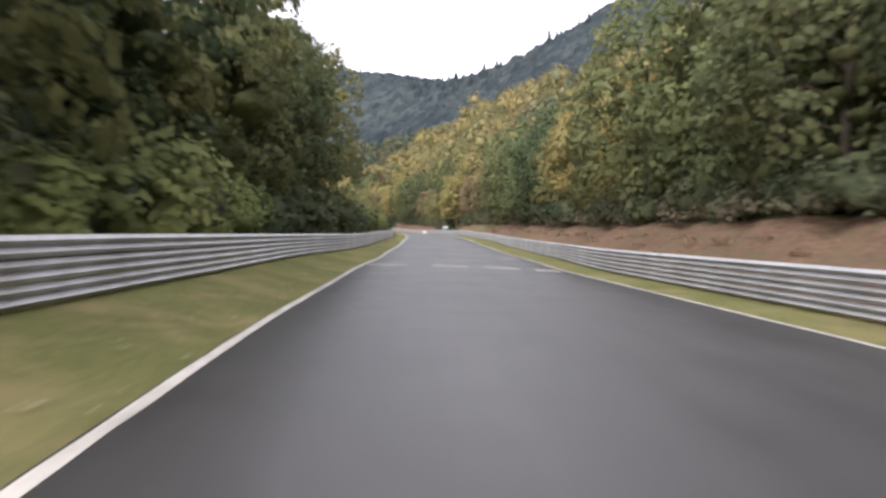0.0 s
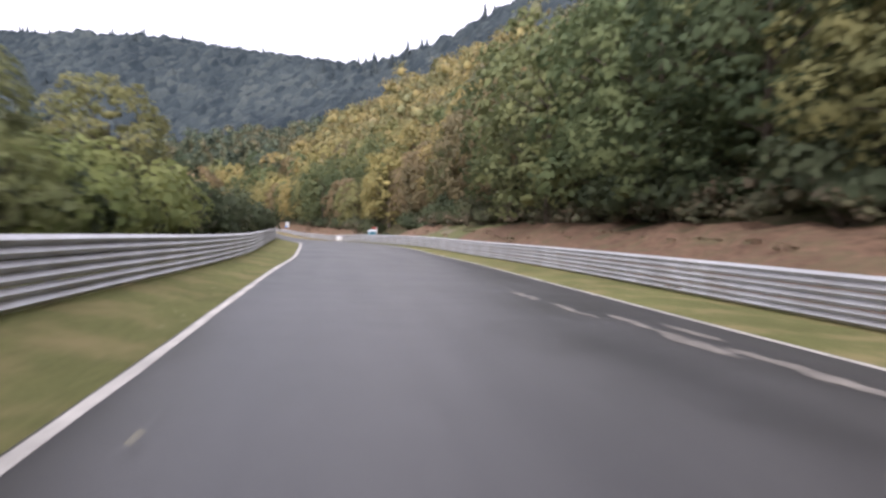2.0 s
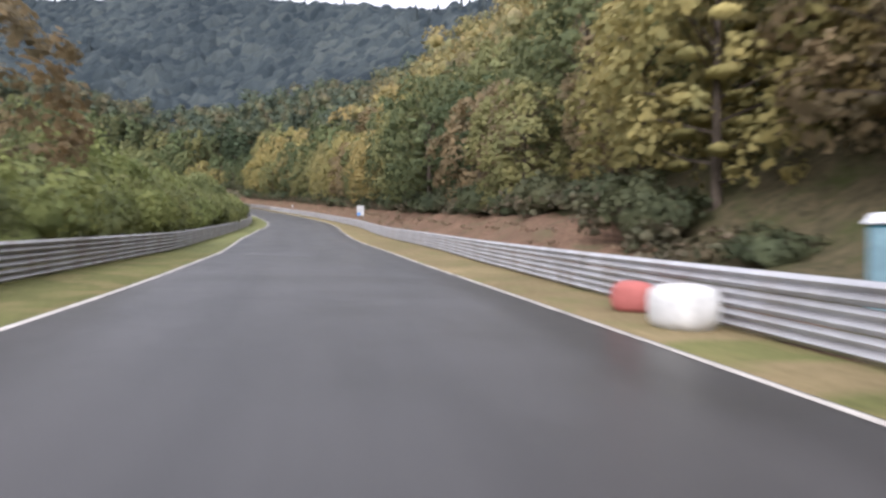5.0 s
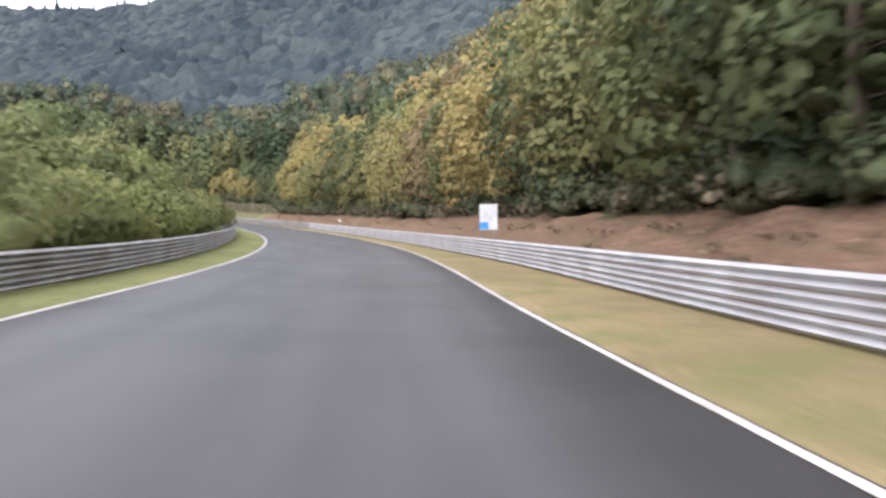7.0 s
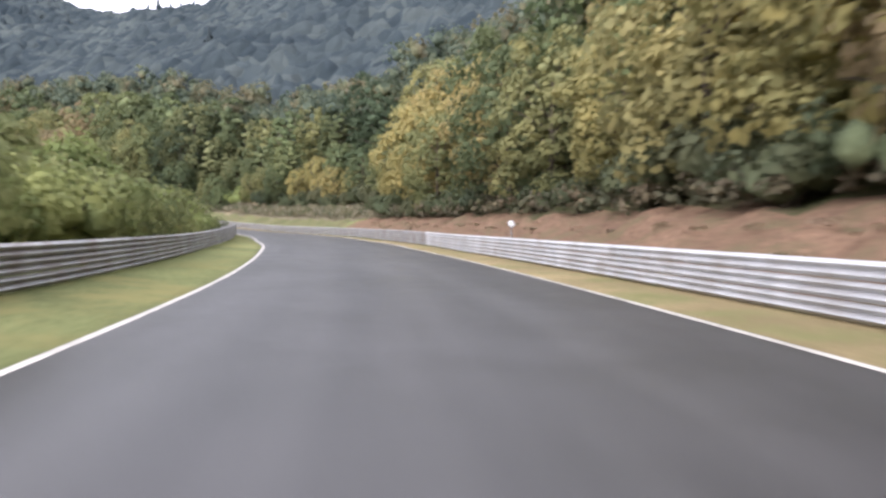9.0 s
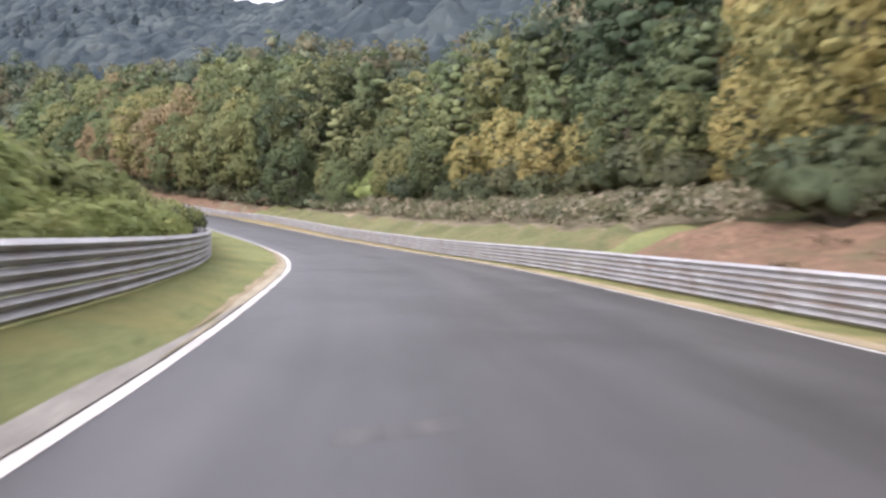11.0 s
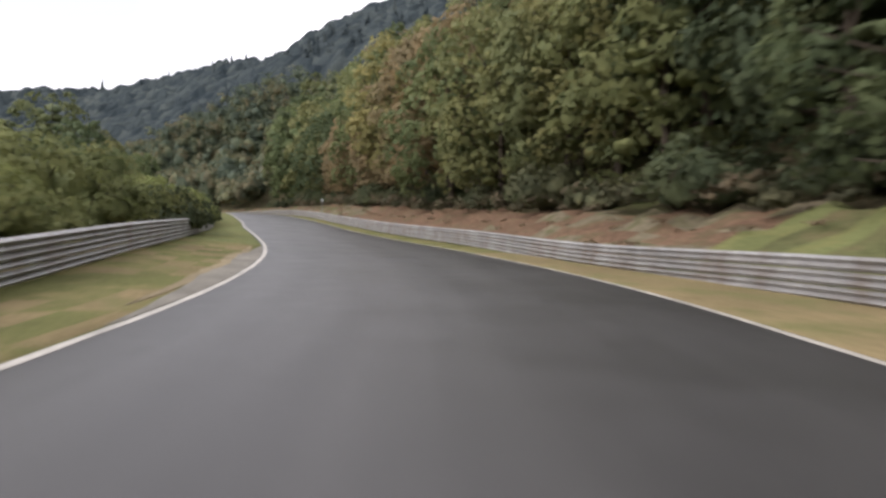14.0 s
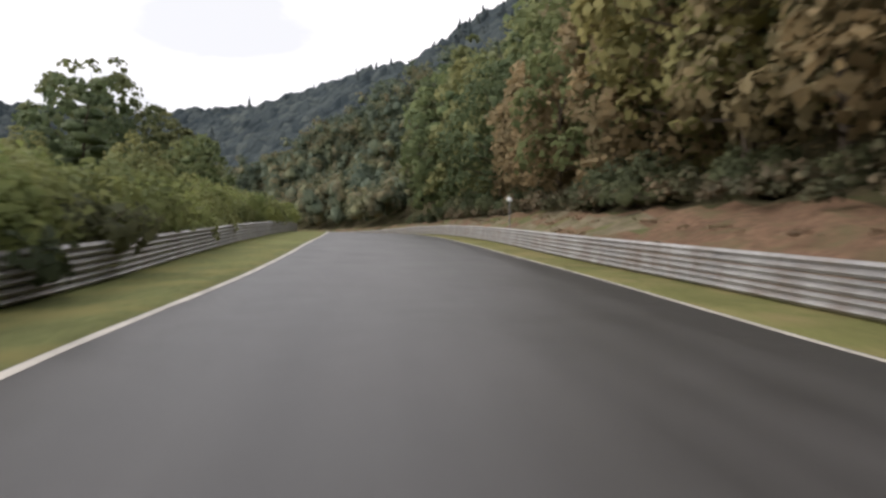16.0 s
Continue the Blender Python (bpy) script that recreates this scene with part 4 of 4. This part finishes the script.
def woodland(name, material, places, crown_r, crown_h, leaves, leaf_size, label, conifer=False, lobed=6, category="forest", calm=0.3, fill=0.66):
    """A far wood as one mesh: an uneven leafy crown on every place."""
    rng = np.random.default_rng(len(places))
    shapes = []
    for k in range(7):
        if conifer:
            lobes = [(rng.normal() * 0.05, rng.normal() * 0.05, f, 0.62 * (1.08 - f) + 0.05, 0.15) for f in np.linspace(0.3, 1.0, 7)]
        else:
            lobes = [(rng.normal() * 0.44, rng.normal() * 0.44, 0.20 + 0.64 * rng.random(), 0.34 + 0.20 * rng.random(), 0.15 + 0.09 * rng.random()) for q in range(lobed)] if lobed > 8 else [(rng.normal() * 0.40, rng.normal() * 0.40, 0.24 + 0.54 * rng.random(), 0.52 + 0.24 * rng.random(), 0.24 + 0.12 * rng.random()) for q in range(lobed)]
        lobes = np.array(lobes) * (crown_r, crown_r, crown_h, crown_r, crown_h)
        shapes.append(crown_of(rng, lobes, leaves, leaf_size, 0.9 if conifer else fill, calm=calm))
    got, at = [], 0
    for p in places:
        qp, qn, mp, mn, mt = shapes[int(rng.integers(7))]
        a, k = rng.random() * 2 * math.pi, 0.75 + 0.5 * rng.random()
        turn = np.array([[math.cos(a), math.sin(a), 0], [-math.sin(a), math.cos(a), 0], [0, 0, 1]])
        got.append(((qp @ turn) * k + p, qn @ turn, (mp @ turn) * k + p, mn @ turn, mt + at))
        at += len(mp)
    ob = new(name, leaf_mesh(name, tuple(np.concatenate(c) for c in zip(*got)), material))
    tagged(ob, label, category, kind="stuff")
    return ob


def scatter(s0, s1, o0, o1, step, seed):
    r = np.random.default_rng(seed)
    got = []
    o = o0
    while o < o1:
        s = s0 + r.random() * step
        while s < s1:
            got.append(land_at(s, o + r.normal() * step * 0.2))
            s += step * (0.8 + 0.4 * r.random()) * (1 + o / 400)
        o += step * 0.9
    return got


woodland("forest", FOREST_MIX, scatter(20, 205, 29, 62, 6.3, 1), 5.6, 12.5, 520, 0.42, "mixed green and rust autumn wood on the hillside", lobed=11, fill=0.5)
woodland("forest", FOREST_GOLD, scatter(205, 345, 29, 62, 6.3, 2), 5.6, 12.5, 520, 0.42, "golden autumn wood on the hillside", lobed=11, fill=0.5)
woodland("forest", FOREST_GREEN, scatter(345, 465, 29, 66, 7.2, 3) + scatter(465, 900, 29, 46, 7.2, 4), 6.0, 13.0, 620, 0.44, "mixed green autumn wood on the hillside", lobed=11, fill=0.5)


def under_canopy(name, s0, s1, o0, o1, lift, material, label):
    """The closed lower storey of a wood, a billowing sheet of foliage between the crowns."""
    ss, oo = np.arange(s0, s1 + 0.1, 1.1), np.arange(o0, o1 + 0.1, 1.0)
    rows = []
    for s_at in ss:
        row = []
        for out in oo:
            p = land_at(s_at, out)
            edge = min(1.0, (out - o0) / 2.0, (o1 - out) / 2.0)
            p[2] += edge * (lift + 3.4 * abs(ripple(p[0], p[1], 8.0)) + 2.0 * abs(ripple(p[1] + 70, p[0], 3.4))) - 0.5
            row.append(p)
        rows.append(row)
    tagged(sheet(name, rows, [material]), label, "forest", kind="stuff")


under_canopy("forest", 20, 205, 27, 66, 2.2, FOREST_MIX[1], "lower storey of the mixed autumn wood")
under_canopy("forest", 205, 345, 27, 66, 2.2, FOREST_GOLD[1], "lower storey of the golden autumn wood")
under_canopy("forest", 345, 470, 27, 68, 2.2, FOREST_GREEN[1], "lower storey of the green autumn wood")
under_canopy("forest", 470, 750, 27, 49, 2.2, FOREST_GREEN[1], "lower storey of the green wood on the climb")
ridge_rng = np.random.default_rng(8)
on_ridge = (side < 0) & (out_r > np.interp(s_near, [440, 490], [66, 46])) & (out_r < 205) & (s_near > 15) & (flat[:, 0] > -760) & (flat[:, 1] < 880)
ridge = [(px + ridge_rng.normal() * 2.0, py + ridge_rng.normal() * 2.0, pz) for (px, py), pz in zip(flat[on_ridge], h[on_ridge])]
# the closed canopy of the upper ridge
cx, cy = np.arange(-720, 411, 3.0), np.arange(-300, 851, 3.0)
fx, fy = (cx + 720) / 9.0, (cy + 300) / 9.0
inner = land[12:12 + 129, 12:12 + 127, 2]
ix, iy = np.minimum(fx.astype(int), inner.shape[1] - 2), np.minimum(fy.astype(int), inner.shape[0] - 2)
tx, ty = np.clip(fx - ix, 0, 1)[None, :], np.clip(fy - iy, 0, 1)[:, None]
hill = (inner[np.ix_(iy, ix)] * (1 - tx) + inner[np.ix_(iy, ix + 1)] * tx) * (1 - ty) + (inner[np.ix_(iy + 1, ix)] * (1 - tx) + inner[np.ix_(iy + 1, ix + 1)] * tx) * ty
mask = on_ridge.reshape(len(gy), len(gx))[12:12 + 129, 12:12 + 127][np.ix_(np.minimum(np.round(fy).astype(int), 128), np.minimum(np.round(fx).astype(int), 126))]
top = np.zeros(mask.shape)
for r, c in np.argwhere(mask):
    px, py = cx[c], cy[r]
    top[r, c] = 7.0 * abs(ripple(px, py, 9.0)) + 4.0 * abs(ripple(py + 50, px, 4.5)) + ridge_rng.random() * 0.5
canopy_z = hill + np.where(mask, 6.5 + top, -3.0)
index = np.arange(len(cx) * len(cy)).reshape(len(cy), len(cx))
any_in = mask[:-1, :-1] | mask[1:, :-1] | mask[:-1, 1:] | mask[1:, 1:]
quads = np.stack([index[:-1, :-1], index[:-1, 1:], index[1:, 1:], index[1:, :-1]], -1)[any_in]
used_v, quads = np.unique(quads, return_inverse=True)
CXX, CYY = np.meshgrid(cx, cy)
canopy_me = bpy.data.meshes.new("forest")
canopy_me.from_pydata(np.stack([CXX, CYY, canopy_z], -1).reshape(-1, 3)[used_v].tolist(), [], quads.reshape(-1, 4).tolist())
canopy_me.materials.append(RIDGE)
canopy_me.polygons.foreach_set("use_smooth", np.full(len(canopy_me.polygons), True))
tagged(new("forest", canopy_me), "dark closed wood on the upper ridge, tinted blue for haze", "forest", kind="stuff")
crest_line = (out_r > 135)[on_ridge]
spires = [p for p, high in zip(ridge, crest_line) if ridge_rng.random() < (0.16 if high else 0.02)]
spires += [p for p, s_p, o_p in zip(ridge, s_near[on_ridge], out_r[on_ridge]) if (360 < s_p < 425 and o_p > 120 or 680 < s_p < 740 and o_p > 60) and ridge_rng.random() < 0.5]
# the spruces share the canopy's haze-blue colour
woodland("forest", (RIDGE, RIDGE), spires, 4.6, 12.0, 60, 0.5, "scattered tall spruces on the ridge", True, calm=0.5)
woodland("forest", FOREST_GREEN, scatter(640, 905, 8, 29, 7.5, 5), 5.0, 12.0, 240, 0.55, "green wood on the far hillside")
# low brown shrubs hanging over the top of the earth bank, and weeds and clods on its face
for s0, s1, salt in ((14, 148, 21), (186, 372, 22), (464, 600, 23)):
    woodland("bank_shrubs", LEAF_FRINGE, scatter(s0, s1, 6.2, 8.2, 2.1, salt), 1.05, 1.5, 90, 0.11, "low brown and olive shrubs along the top of the earth bank", False, 4, "undergrowth", calm=0.3, fill=0.35)
    woodland("bank_weeds", LEAF_CLOD, scatter(s0, s1, 1.6, 5.6, 2.6, salt + 10), 0.45, 0.26, 30, 0.06, "dry weeds and clods on the red earth bank", False, 3, "undergrowth", calm=0.6, fill=0.0)
# dry pale shrubs and bracken above the mown bank
woodland("dry_bracken", LEAF_BRACKEN, scatter(374, 454, 6.4, 10.5, 1.15, 12), 0.9, 1.25, 80, 0.10, "pale dry bracken and low shrubs above the mown bank", False, 3, "undergrowth", calm=0.4, fill=0.3)


# specimens that found no place
for roots in KINDS.values():
    for root in roots:
        if root.name not in used:
            for ob in (*root.children_recursive, root):
                bpy.data.objects.remove(ob)

# ------------------------------------------------------------------ things beside the track
def block(name, parent, size, place, material, bevel=0.01, label="", turn=0.0):
    bm = bmesh.new()
    bmesh.ops.create_cube(bm, size=1, matrix=Matrix.Translation(place) @ Matrix.Rotation(turn, 4, "Z") @ Matrix.Diagonal((*size, 1)))
    if bevel:
        bmesh.ops.bevel(bm, geom=bm.edges[:], offset=bevel, segments=2, affect="EDGES")
    return part(name, bm, material, parent, label)


def tube(name, parent, path, r0, r1, material, label="", sides=10):
    bm = bmesh.new()
    limb(bm, path, r0, r1, sides)
    return part(name, bm, material, parent, label)


def plain(name, colour, rough=0.5, metal=0.0):
    return two_scale(name, tuple(c * 0.82 for c in colour), tuple(min(1, c * 1.12) for c in colour), 5.0, 0.9, rough, metal, bump=0.03, deep=0.003)


TEAL = plain("teal_plastic", (0.035, 0.16, 0.20))
PALE_TEAL = plain("pale_teal_plastic", (0.22, 0.36, 0.40))
WHITE = plain("white_plastic", (0.78, 0.80, 0.80))
RED = plain("red_cloth", (0.32, 0.06, 0.05), 0.8)
BLUE = plain("blue_print", (0.06, 0.25, 0.60))
BOARD = plain("weathered_white_board", (0.56, 0.57, 0.55), 0.6)
SACK = plain("white_woven_sack", (0.62, 0.62, 0.58), 0.9)


def toilet_cabin(place, turn):
    root = new("toilet_cabin")
    tagged(root, "teal portable toilet cabin with a white roof beyond the guard rail", "portable toilet")
    block("base", root, (1.16, 1.2, 0.14), (0, 0, 0.07), TEAL)
    block("body", root, (1.08, 1.1, 1.98), (0, 0, 1.12), TEAL, 0.03)
    block("side_panel", root, (0.05, 0.94, 1.8), (-0.555, 0, 1.12), PALE_TEAL, 0.015, "pale teal side panel")
    door = block("door", root, (0.78, 0.04, 1.82), (0.05, -0.565, 1.1), TEAL, 0.012)
    block("handle", door, (0.05, 0.04, 0.16), (0.36, -0.6, 1.1), WHITE, 0.008)
    bm = bmesh.new()
    bmesh.ops.create_cube(bm, size=1, matrix=Matrix.Translation((0, 0, 2.20)) @ Matrix.Diagonal((1.24, 1.26, 0.22, 1)))
    for v in bm.verts:
        if v.co.z > 2.2:
            v.co.x *= 0.8
            v.co.y *= 0.8
    bmesh.ops.bevel(bm, geom=bm.edges[:], offset=0.03, segments=2, affect="EDGES")
    part("roof", bm, WHITE, root, "white domed roof")
    root.matrix_basis = Matrix.Translation(place) @ Matrix.Rotation(turn, 4, "Z")


def flag_post(place, turn):
    root = new("flag_post")
    tagged(root, "pale metal post with a small red flag board", "post")
    tube("pole", root, [(0, 0, -0.3), (0, 0, 1.5), (0, 0, 3.0)], 0.05, 0.05, plain("pale_metal", (0.55, 0.5, 0.46), 0.5, 0.2))
    bm = bmesh.new()
    bmesh.ops.create_grid(bm, x_segments=8, y_segments=3, size=0.5, matrix=Matrix.Translation((-0.33, 0, 2.86)) @ Matrix.Rotation(math.pi / 2, 4, "X") @ Matrix.Diagonal((0.6, 0.26, 1, 1)))
    for v in bm.verts:
        v.co.y += 0.05 * math.sin(v.co.x * 9)
    bmesh.ops.solidify(bm, geom=bm.faces[:], thickness=0.012)
    part("flag", bm, RED, root, "small red flag")
    root.matrix_basis = Matrix.Translation(place) @ Matrix.Rotation(turn, 4, "Z")


def notice_board(place, turn):
    root = new("notice_board")
    tagged(root, "white notice board with a blue print on two posts", "sign")
    block("panel", root, (1.04, 0.05, 1.5), (0, 0, 1.55), BOARD, 0.01)
    block("print", root, (0.52, 0.012, 0.42), (-0.27, -0.03, 1.05), BLUE, 0.003, "blue printed patch")
    for x in (-0.42, 0.42):
        tube("post", root, [(x, 0.06, -0.4), (x, 0.06, 1.0), (x, 0.06, 2.3)], 0.035, 0.035, POST_STEEL)
    root.matrix_basis = Matrix.Translation(place) @ Matrix.Rotation(turn, 4, "Z")


def sand_sack(place, size, turn, material, label):
    bm = bmesh.new()
    bmesh.ops.create_icosphere(bm, subdivisions=3, radius=0.5)
    for v in bm.verts:
        p = v.co
        for axis in range(3):
            p[axis] = math.copysign(abs(p[axis] * 2) ** 0.62 / 2, p[axis])
        p *= 1 + 0.08 * noise.noise(p * 5 + Vector((turn, 0, 0)))
        p.x, p.y, p.z = p.x * size[0], p.y * size[1], (p.z + 0.42) * size[2]
    ob = part("sand_sack", bm, material, None, "")
    ob.data.polygons.foreach_set("use_smooth", np.full(len(ob.data.polygons), True))
    ob.matrix_basis = Matrix.Translation(place) @ Matrix.Rotation(turn, 4, "Z")
    tagged(ob, label, "sack", "sacks at the rail opening")


toilet_cabin(Vector(spot(173.7, -10.6, -0.4)), heading(173) + 0.1)
flag_post(Vector(spot(162.7, -9.2, -0.88)), heading(162))
notice_board(Vector(spot(265.8, -8.95, 0.54)), heading(266) - 0.1)
sand_sack(Vector(spot(172.2, right_rail(172.2) + 0.75, 0.02)), (0.95, 0.9, 0.75), 0.3, SACK, "bulging white woven sand sack on the verge")
sand_sack(Vector(spot(174.4, right_rail(174.4) + 0.6, 0.02)), (0.8, 0.8, 0.6), 1.1, plain("red_woven_sack", (0.42, 0.13, 0.11), 0.9), "dull red woven sand sack beside the white one")



def marker_lamp(place, turn, tall):
    root = new("marker_lamp")
    tagged(root, "small round white marker lamp on a grey post behind the rail", "lamp")
    tube("post", root, [(0, 0, -0.4), (0, 0, tall * 0.5), (0, 0, tall)], 0.035, 0.035, POST_STEEL)
    bm = bmesh.new()
    bmesh.ops.create_cone(bm, cap_ends=True, segments=20, radius1=0.17, radius2=0.13, depth=0.12, matrix=Matrix.Translation((0, -0.06, tall)) @ Matrix.Rotation(math.pi / 2, 4, "X"))
    bmesh.ops.bevel(bm, geom=bm.edges[:], offset=0.012, segments=2, affect="EDGES")
    part("lamp_head", bm, WHITE, root, "round white lamp head")
    root.matrix_basis = Matrix.Translation(place) @ Matrix.Rotation(turn, 4, "Z")


marker_lamp(Vector(spot(323.2, right_rail(323.2) - 1.15, 0.15)), heading(323), 1.42)
marker_lamp(Vector(spot(544, right_rail(544) - 0.45, 0.1)), heading(544), 2.6)

# pale leaves that have dropped on the verge and a few on the asphalt
leaf_rng = np.random.default_rng(23)
drop = []
for q in range(520):
    s_at = 2 + 110 * leaf_rng.random() ** 1.5
    off = leaf_rng.random() * 3.2 if leaf_rng.random() < 0.94 else -leaf_rng.random() * 6
    p = spot(s_at, left_edge(s_at) + 0.2 + off, 0.045 + float(berm(s_at)) * max(0, off) / 4)
    a, r = leaf_rng.random() * 6.3, 0.035 + 0.045 * leaf_rng.random()
    for k in range(4):
        rr = r if k % 2 else r * 0.55
        drop.append((p[0] + math.cos(a + k * math.pi / 2) * rr, p[1] + math.sin(a + k * math.pi / 2) * rr, p[2] + 0.01 * (k % 2)))
drop = np.array(drop)
LEAF_LITTER = plain("pale_fallen_leaf", (0.42, 0.37, 0.22), 0.8)
tagged(new("fallen_leaves", leaf_mesh("fallen_leaves", (drop, np.tile([0.0, 0.0, 1.0], (len(drop), 1)), *NO_MASS), [LEAF_LITTER])), "pale yellow leaves scattered on the grass verge", "leaves", kind="stuff")

# ------------------------------------------------------------------ old paint on the asphalt
def mark(name, s0, s1, off0, off1, material, label, slope=0.0, ragged=0.02, worn=0.0):
    """A painted patch from s0 to s1, off0 to off1 metres right of the left edge line; a worn one wanders and thins out."""
    ss = np.linspace(s0, s1, 13 if worn else 7)
    r = np.random.default_rng(int(abs(s0) * 10))
    rows = []
    if worn:
        ends = np.sqrt(np.clip(np.minimum(ss - s0, s1 - ss) / (0.25 * (s1 - s0)), 0.02, 1))
        wide = (off1 - off0) * ends * (0.5 + 0.8 * r.random(len(ss)))
        mid = (off0 + off1) / 2 + worn * np.cumsum(r.normal(size=len(ss))) * 0.35
        rows = [[spot(x, left_edge(x) - m - w * q, 0.006) for x, m, w in zip(ss, mid, wide)] for q in (-0.5, 0.0, 0.5)]
    for q in () if worn else np.linspace(0, 1, 7):
        off = off0 + (off1 - off0) * q
        rows.append([spot(x + slope * (off - off0) + r.normal() * ragged, left_edge(x) - off + r.normal() * ragged, 0.006) for x in ss])
    tagged(sheet(name, rows, [material]), label, "road marking", kind="structure")


for off0, off1, s_bar, skew in ((0.2, 1.95, 31.2, -0.1), (3.05, 4.75, 31.3, -0.5), (5.45, 6.95, 30.6, -0.7), (7.5, 8.45, 28.7, -0.6)):
    mark("painted_bar", s_bar, s_bar + 1.4, off0, off1, FADED, "faded white painted bar across the track", skew)
for s_b, off_b, long_b, wide_b in ((41.0, 7.7, 3.6, 0.55), (40.2, 7.35, 1.6, 0.2), (42.2, 8.05, 1.4, 0.2), (72.4, 7.5, 3.0, 0.34), (74.4, 7.15, 2.4, 0.34), (76.6, 7.2, 2.0, 0.22), (78.4, 6.85, 2.6, 0.2), (81.2, 6.6, 2.4, 0.2), (75.4, 7.75, 1.8, 0.18)):
    mark("faded_blotch", s_b - long_b / 2, s_b + long_b / 2, off_b - wide_b / 2, off_b + wide_b / 2, GHOST, "faded whitish paint blotch near the edge", worn=0.09)
mark("faded_stroke", 359.0, 359.07, 1.9, 2.9, GHOST, "short faded stroke across the lane", 0.4, 0.01)


# one large pale leaf on the asphalt
one = Vector(spot(36.9, -0.92, 0.02))
bm = bmesh.new()
ring = [bm.verts.new((math.cos(a) * r, math.sin(a) * r, 0.012 + 0.02 * abs(math.sin(a)))) for a, r in ((0.0, 0.13), (0.7, 0.07), (1.4, 0.10), (2.3, 0.06), (3.1, 0.09), (3.9, 0.06), (4.8, 0.10), (5.6, 0.07))]
bm.faces.new(ring)
bmesh.ops.solidify(bm, geom=bm.faces[:], thickness=0.004)
single = part("leaf", bm, LEAF_LITTER, None)
single.location = one
tagged(single, "single pale yellow leaf lying on the asphalt", "leaf")
